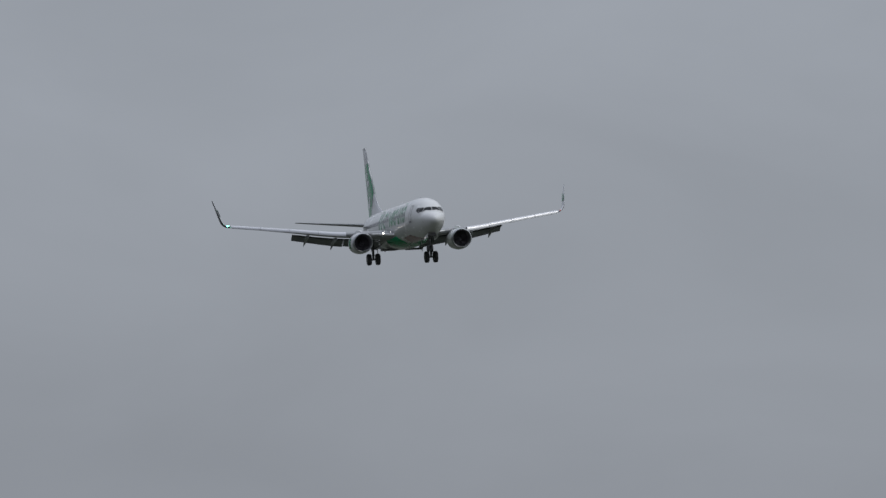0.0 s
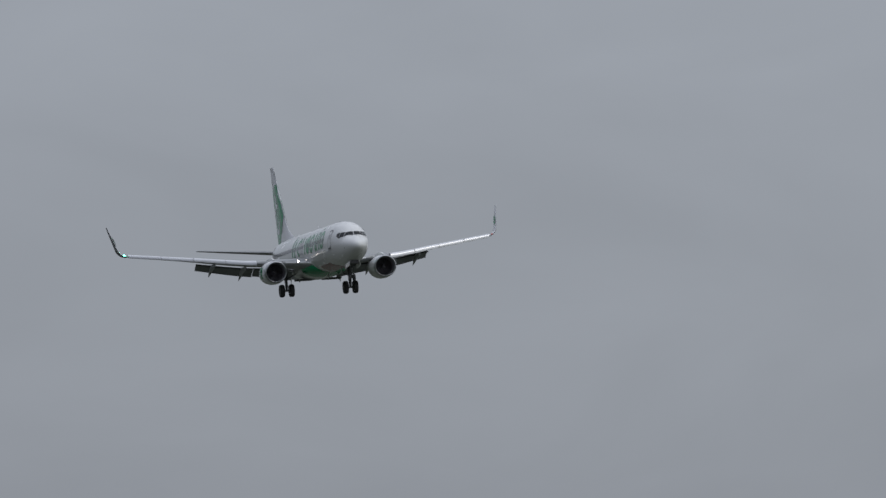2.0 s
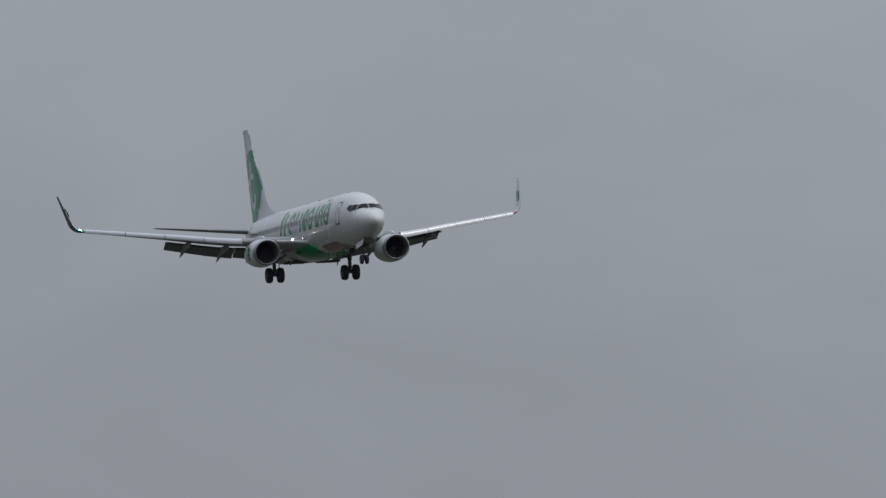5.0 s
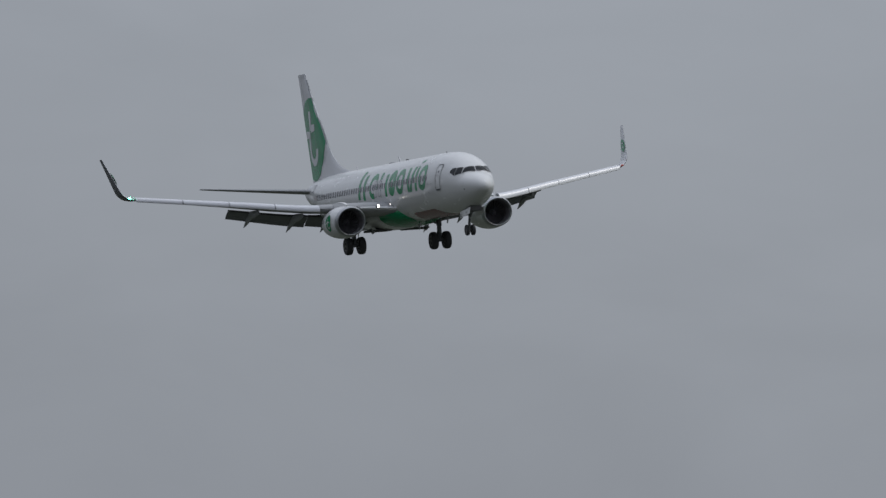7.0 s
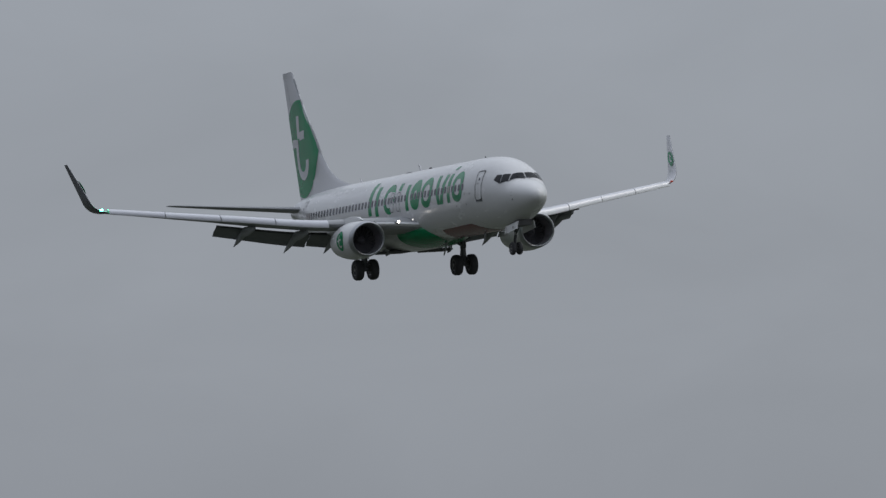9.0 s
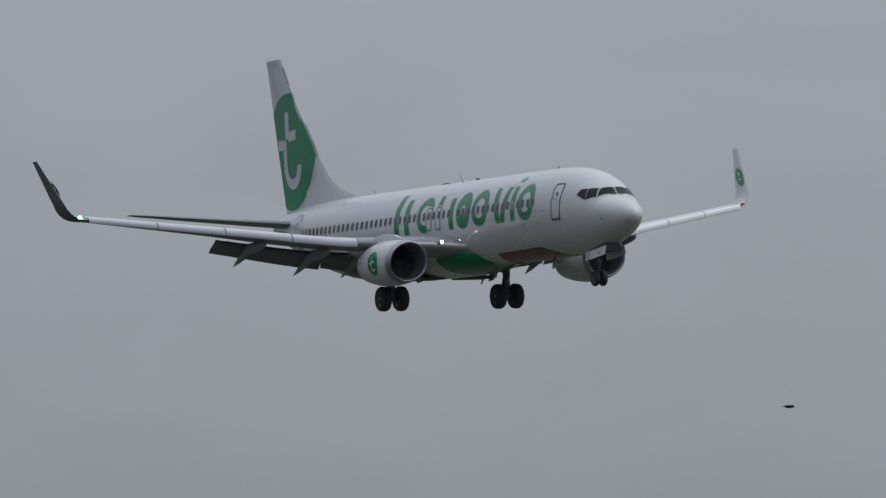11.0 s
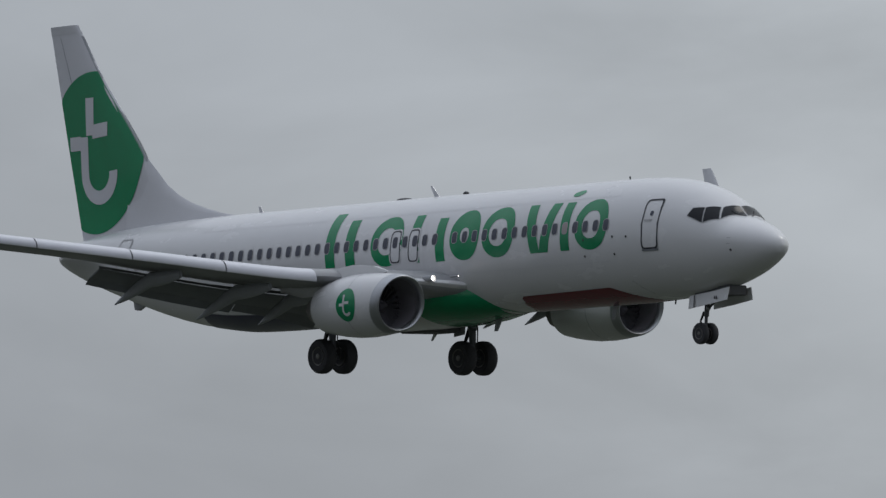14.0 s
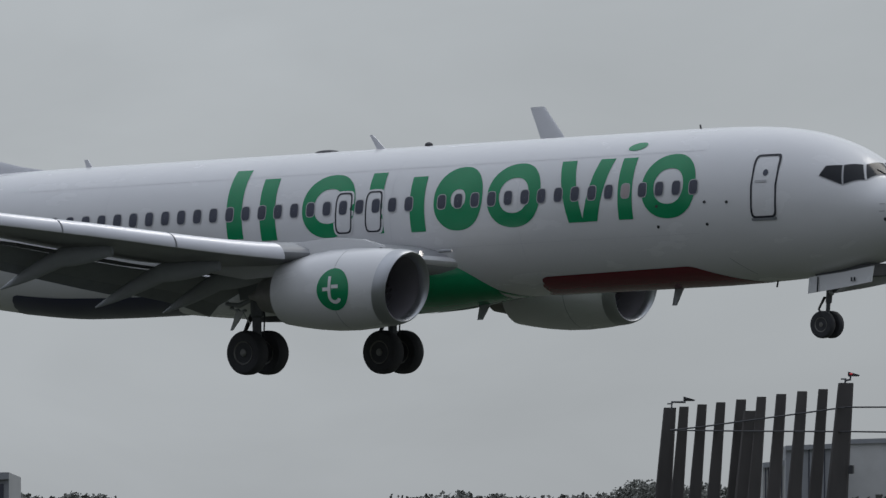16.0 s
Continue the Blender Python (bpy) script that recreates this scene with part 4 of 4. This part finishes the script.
for k in (-1, 1):
    door = part("nose_gear_door", thick([[(-2.36, k * 0.42, -1.66), (-2.4, k * 0.5, -2.06)], [(-3.3, k * 0.46, -1.78), (-3.3, k * 0.52, -2.17)], [(-4.3, k * 0.46, -1.86), (-4.33, k * 0.5, -2.27)]], (0, k * 0.03, 0)), WHITE, gear, "white nose gear door")
    part("door_edge", thick([[(-3.98, k * 0.535, -1.86), (-4.0, k * 0.56, -2.235)], [(-4.02, k * 0.535, -1.86), (-4.04, k * 0.56, -2.235)]], (0, k * 0.004, 0)), OUTLINE, door)
    for a in (0.0, 0.09):
        part("plain_bar_mark", thick([[(-2.86 - a, k * 0.552, -1.92), (-2.86 - a, k * 0.562, -2.02)], [(-2.91 - a, k * 0.552, -1.92), (-2.91 - a, k * 0.562, -2.02)]], (0, k * 0.004, 0)), OUTLINE, door)
gear.location = (0.18, 0, -0.05)
# no hollow is cut here; the block's dark colour is the bay's shade
part("nose_bay_shade", block((-4.2, -0.36, -1.92), (-2.5, 0.36, -1.6), 0.03), RECESS_SHADE, gear, "dark block painted as the shade of the nose gear bay")


# ---- ground and distance ----
FOV_PX = 410.0
AZ_END, EL_END = -21.917, 1.763


def spot(az, dist, z=0.0):
    a = radians(az)
    return Vector((dist * math.sin(a), dist * math.cos(a), z))


rows = []
for r in (0.5, 20, 60, 150, 300, 600, 1200, 2400, 4900):
    rows.append([Vector((r * math.cos(2 * math.pi * j / 64), r * math.sin(2 * math.pi * j / 64), 0.0)) for j in range(64)])
gv, gf = sheet(rows, True)
ground = tagged(part("ground", (gv, gf + [tuple(range(64))]), GRASS), "flat green airfield grass reaching the horizon", "ground", kind="structure")


def fence_post(top, base, w_top, w_base, tall):
    """A tapered steel post that leans in the plane of the row."""
    p = Vector(base)
    d = (Vector(top) - p)
    across = Vector((math.cos(radians(AZ_END)), -math.sin(radians(AZ_END)), 0))
    depth = Vector((math.sin(radians(AZ_END)), math.cos(radians(AZ_END)), 0))
    rings = []
    for f in (-0.02, 0.0, 0.25, 0.5, 0.75, 0.995, 1.0):
        c = p + d * f
        w = (w_base + (w_top - w_base) * max(f, 0)) / 2 * (0.97 if f == 1.0 else 1)
        g = w * 0.8
        b = w * 0.18
        rings.append([c + across * x + depth * y for x, y in ((-w + b, -g), (w - b, -g), (w, -g + b), (w, g - b), (w - b, g), (-w + b, g), (-w, g - b), (-w, -g + b))])
    return loft(rings)


POSTS = [(1186, 722, 20), (1211, 720, 15), (1243, 716, 15), (1276, 712, 15), (1312, 707, 16), (1330, 727, 24), (1348, 702, 15), (1383, 697, 16), (1420, 692, 16), (1457, 688, 15), (1497, 677, 24)]
FENCE_D = 250.0
M_PER = FENCE_D * radians(1) / FOV_PX


def seen(u, v, dist):
    az = AZ_END + (u - 784) / FOV_PX
    return spot(az, dist, 1.7 + dist * math.tan(radians(EL_END + (441 - v) / FOV_PX)))


for i, (u, v, w) in enumerate(POSTS):
    d = FENCE_D - 0.02 * (u - 1186)
    top = seen(u + 1, v - 2, d)
    base = spot(AZ_END + (u - 784 - 0.088 * (1214 - v)) / FOV_PX, d)
    ob = part("fence_post", fence_post(top, base, w * 1.1 * M_PER, w * M_PER * 2.5, top.z), POST, None, sharp=30)
    tagged(ob, "broad dark steel post with lamp arm, leaning in a row" if w > 18 else "dark tapered steel post leaning in a row", "post", "row of leaning steel posts")
    if u == 1497:
        c = seen(1508, 828, d - 0.2)
        part("junction_box", block(c - Vector((0.045, 0.04, 0.08)), c + Vector((0.045, 0.04, 0.08)), 0.01), DARK, ob, "small dark box fixed to the post")
for pts in (((1188, 762), (1240, 756), (1312, 746), (1420, 731), (1497, 720), (1640, 719)), ((1188, 762), (1330, 763), (1497, 763), (1640, 764))):
    ob = part("fence_wire", tube([seen(u, v - 2, FENCE_D - 0.02 * (min(u, 1497) - 1186) - 0.35) for u, v in pts], 0.016, 6), DARK)
    tagged(ob, "thin dark wire strung along the steel posts", "wire")
for u, v, red in ((1190, 722, False), (1497, 677, True)):
    d = FENCE_D - 0.02 * (u - 1186)
    lamp = part("obstruction_lamp", tube([seen(u, v + 2, d), seen(u, v - 12, d), seen(u + 24, v - 12, d), seen(u + 25, v - 18, d)] if not red else [seen(u, v + 2, d), seen(u, v - 6, d), seen(u + 9, v - 8, d), seen(u + 9, v - 14, d)], 0.022, 8), STEEL)
    tagged(lamp, "small flood lamp on a bent bracket atop a post" if not red else "small flood lamp with red lens atop a post", "lamp")
    h = 25 if not red else 9
    a, b, c, e = seen(u + h - 4, v - 22, d), seen(u + h + 17, v - 16, d), seen(u + h + 15, v - 14, d), seen(u + h - 4, v - 14, d)
    part("lamp_head", thick([[a, b], [e, c]], spot(AZ_END, 0.2)), DARK, lamp, "dark wedge lamp head")
    part("lamp_lens", ball(seen(u + h + 1, v - 18, d - 0.06), 0.02, 1.6, 1, 1), RED_LENS if red else DARK, lamp)
    part("bracket", tube([seen(u - 8, v - 9, d), seen(u + 2, v - 9, d)], 0.016, 6), STEEL, lamp)


def house(name, u0, u1, v_left, v_right, dist, deep, wall, label, dark_face=False):
    """A flat-roofed building whose front spans the two bearings."""
    a, b = seen(u0, v_left, dist), seen(u1, v_right, dist)
    back = spot(AZ_END, deep)
    body = tagged(new(name), label, "building")
    low_a, low_b = Vector((a.x, a.y, 0)), Vector((b.x, b.y, 0))
    verts = [low_a, low_b, b, a, low_a + back, low_b + back, b + back, a + back]
    part("wall", (verts, [(0, 1, 2, 3), (5, 4, 7, 6), (1, 5, 6, 2), (4, 0, 3, 7), (0, 4, 5, 1)]), wall, body, smooth=False)
    up1 = Vector((0, 0, 0.22))
    out = back.normalized() * -0.15
    part("roof", thick([[a + out, b + out], [a + back, b + back]], up1), CLAD, body, "grey metal roof edge", smooth=False)
    n = 8
    for i in range(1, n):
        p = low_a.lerp(low_b, i / n)
        q = a.lerp(b, i / n)
        part("panel_joint", tube([p + out * 0.1, q + out * 0.1], 0.03, 4), CLAD_DARK, body)
    if dark_face:
        f = [low_a.lerp(low_b, t) for t in (0.42, 0.975)]
        g = [a.lerp(b, t) for t in (0.42, 0.975)]
        part("dark_front", thick([[f[0] + out * 0.3, f[1] + out * 0.3], [g[0] + out * 0.3 - Vector((0, 0, 0.14)), g[1] + out * 0.3 - Vector((0, 0, 0.14))]], out * 0.2), CLAD_DARK, body, "dark glazed front", smooth=False)
    return body


house("hangar", 1502, 2300, 783, 758, 620, 60, PALE_CLAD, "large grey clad airport hangar behind the posts")
house("shed", 1392, 1502, 795, 790, 600, 20, CLAD, "low dark grey shed beside the hangar")
house("hut", 1352, 1390, 826, 822, 560, 8, CONCRETE, "small pale concrete hut behind the posts")
kiosk = house("pavilion", -350, 18, 861, 852, 420, 12, CLAD, "low grey pavilion with a dark glazed front", True)
pole = part("leaning_pole", tube([seen(-218, 858, 424), seen(-194, 819, 424)], 0.07, 8), PALE_CLAD)
tagged(pole, "short grey pole leaning above the pavilion roof", "pole")
lamp_post = part("leaning_pole", tube([spot(AZ_END + (-710 - 784) / FOV_PX, 424), seen(-708, 860, 424), seen(-725, 842, 424)], 0.06, 8), FAIRING)
tagged(lamp_post, "grey pole with its tip bent to one side", "pole")
foot, tip = spot(AZ_END + (-1590 - 784) / FOV_PX, 424), seen(-1588, 847, 424)
mast = part("mast", tube([foot, tip - Vector((0, 0, 0.4)), tip - Vector((0, 0, 0.3)), tip], [0.09, 0.08, 0.27, 0.27], 10), DARK)
tagged(mast, "dark mast with a broad flat head", "mast")

# far trees on the horizon
rng = random.Random(11)
bark_v, bark_f, leaf_v, leaf_f = [], [], [], []


def tree_geo(base, height, spread, leaves, fine=1.0):
    trunk = tube([base, base + Vector((0, 0, height * 0.5)), base + Vector((rng.uniform(-0.4, 0.4), 0, height * 0.9))], [height * 0.03, height * 0.02, 0.04], 6)
    limbs = [tube([base + Vector((0, 0, height * f)), base + Vector((rng.uniform(-1, 1) * spread * 0.6, rng.uniform(-1, 1) * spread * 0.6, height * (f + 0.25)))], [height * 0.012, 0.03], 5) for f in (0.35, 0.45, 0.55, 0.65)]
    lv, lf = [], []
    for _ in range(leaves):
        a, r = rng.uniform(0, 2 * math.pi), math.sqrt(rng.random())
        zz = rng.random()
        wide = spread * math.sqrt(max(0.03, 1 - (abs(zz - 0.42) / 0.6) ** 2.4)) * (1 + 0.22 * math.sin(3 * a + zz * 7))
        c = base + Vector((wide * r * math.cos(a), wide * r * math.sin(a), height * (0.3 + 0.7 * zz) - 0.12 * height * r * rng.random()))
        s = rng.uniform(0.1, 0.28) * fine
        u = Vector((rng.gauss(0, 1), rng.gauss(0, 1), rng.gauss(0, 1))).normalized() * s
        w = u.orthogonal().normalized() * s * 0.8
        k = len(lv)
        lv += [c - u, c + w, c + u, c - w]
        lf.append((k, k + 1, k + 2, k + 3))
    return join(trunk, *limbs), (lv, lf)


def raw(name, geos, mat, parent):
    v, f = join(*geos)
    me = bpy.data.meshes.new(name)
    me.from_pydata([tuple(p) for p in v], [], f)
    me.materials.append(mat)
    ob = new(name, me)
    ob.parent = parent
    return ob


woods = tagged(new("far_woods"), "dark green belt of trees on the far horizon", "trees", kind="stuff")
trunks, crowns = [], []
for u in range(-420, 2000, 13):
    uu = u + rng.uniform(-7, 7)
    dist = rng.uniform(1150, 1300)
    v = 874 + rng.uniform(-5, 9) + 4 * math.sin(u * 0.021)
    if 190 < uu < 690:
        v += 22
    if -690 < uu < -580:
        v -= 26
    top = seen(uu, v, dist)
    t, c = tree_geo(Vector((top.x, top.y, 0)), top.z, rng.uniform(2.2, 3.8), 1500)
    trunks.append(t)
    crowns.append(c)
for i in range(40):
    top = seen(1480 + 14 * i, 875 + rng.uniform(-3, 5), 430)
    t, c = tree_geo(Vector((top.x, top.y, 0)), top.z, 1.2, 900, 0.5)
    trunks.append(t)
    crowns.append(c)
raw("trunks", trunks, BARK, woods)
raw("crowns", crowns, LEAF, woods)
for u, v, dist, sp in ((1135, 846, 700, 1.9), (1108, 860, 720, 1.5), (1160, 852, 690, 1.6), (1208, 856, 705, 1.7), (1252, 851, 720, 1.8), (1300, 857, 715, 1.9), (1345, 853, 725, 1.6)):
    top = seen(u, v, dist)
    tree = tagged(new("tree"), "bushy dark green tree beyond the steel posts", "tree", "trees beyond the posts")
    t, c = tree_geo(Vector((0, 0, 0)), top.z, sp * 1.3, 9000, 0.42)
    raw("trunk", [t], BARK, tree)
    raw("crown", [c], LEAF, tree)
    tree.location = (top.x, top.y, 0)


# ---- birds ----
def bird(name, span, label):
    b = tagged(new(name), label, "bird")
    s = span
    rings = []
    for x, r in ((0.2, 0.012), (0.17, 0.035), (0.12, 0.045), (0.05, 0.06), (-0.05, 0.06), (-0.12, 0.035), (-0.18, 0.015)):
        rings.append([Vector((x * s, r * s * math.cos(a), r * s * math.sin(a))) for a in (2 * math.pi * j / 10 for j in range(10))])
    part("body", loft(rings), FEATHER, b)
    part("tail", thick([[(-0.15 * s, -0.02 * s, 0), (-0.15 * s, 0.02 * s, 0)], [(-0.28 * s, -0.06 * s, 0), (-0.28 * s, 0.06 * s, 0)]], (0, 0, 0.01 * s)), FEATHER, b)
    wings = []
    for k in (-1, 1):
        rows = []
        for y, le, te, z in ((0.0, 0.12, -0.08, 0.0), (0.18, 0.17, -0.07, 0.03), (0.34, 0.1, -0.06, 0.02), (0.5, -0.08, -0.12, 0.0)):
            rows.append([Vector((le * s, k * y * s, z * s)), Vector(((le + te) / 2 * s, k * y * s, z * s + 0.012 * s)), Vector((te * s, k * y * s, z * s))])
        wings.append(part("wing", thick(rows, (0, 0, 0.012 * s)), FEATHER, b))
    return b, wings


crow, crow_wings = bird("bird", 0.52, "dark bird flapping through the sky")
swift, swift_wings = bird("bird", 0.30, "tiny dark bird crossing the sky")
finch, finch_wings = bird("bird", 0.45, "small dark bird crossing low")


def motions():
    walk(airliner, [(t, pose(x, y, z, rx, ry, rz)) for t, x, y, z, rx, ry, rz in FLIGHT])
    fly(crow, crow_wings, CROW, 0.4)
    fly(swift, swift_wings, SWIFT, 0.3)
    fly(finch, finch_wings, FINCH, 0.37)


def fly(thing, wings, rows, beat):
    """Fly along rows of time, azimuth, elevation and distance; the wings beat while it passes."""
    keys = []
    for t, az, el, d in rows:
        p = spot(az, d * math.cos(radians(el)), 1.7 + d * math.sin(radians(el)))
        keys.append((t, p))
    out = []
    for i, (t, p) in enumerate(keys):
        q = keys[min(i + 1, len(keys) - 1)][1] - keys[max(i - 1, 0)][1]
        out.append((t, pose(p.x, p.y, p.z, 0, 0, math.degrees(math.atan2(q.y, q.x)))))
    walk(thing, out)
    t0, t1 = keys[1][0], keys[-2][0]
    for k, w in zip((-1, 1), wings):
        beats = [(0, pose(0, 0, 0, 0))]
        n = int((t1 - t0) / 0.1)
        for i in range(n + 1):
            t = t0 + 0.1 * i
            beats.append((t, pose(0, 0, 0, k * 42 * math.cos(2 * math.pi * (t - 13.0) / beat))))
        beats.append((16, pose(0, 0, 0, 0)))
        walk(w, beats)


# seconds, azimuth, elevation, distance
CROW = [
    (0.00, -57.8099, -1.6277, 240),
    (11.30, -48.5953, 1.5293, 240),
    (12.30, -45.8772, 2.4606, 240),
    (12.40, -45.6053, 2.5537, 240),
    (12.50, -45.3480, 2.6268, 240),
    (12.60, -45.0694, 2.7231, 240),
    (12.70, -44.7582, 2.7863, 240),
    (12.80, -44.4297, 2.8529, 240),
    (12.90, -44.0668, 2.9275, 240),
    (13.00, -43.7134, 2.9927, 240),
    (13.10, -43.3063, 3.0281, 240),
    (13.20, -42.9482, 3.0726, 240),
    (14.20, -39.3674, 3.5171, 240),
    (16.00, -37.4338, 3.7571, 240),
]
SWIFT = [
    (0.00, -43.8992, 1.3222, 900),
    (5.40, -53.2357, 1.6331, 900),
    (6.40, -58.9990, 1.8250, 900),
    (6.50, -59.5753, 1.8441, 900),
    (6.60, -60.1342, 1.8731, 900),
    (7.60, -65.7238, 2.1629, 900),
    (16.00, -79.8095, 2.8930, 900),
]
FINCH = [
    (0.00, -79.6354, -2.2239, 400),
    (12.40, -50.5812, 0.2162, 400),
    (13.40, -42.7709, 0.8722, 400),
    (13.50, -41.9898, 0.9378, 400),
    (13.60, -41.2504, 0.8631, 400),
    (14.60, -33.8562, 0.1157, 400),
    (16.00, -30.7506, -0.1982, 400),
]
motions()
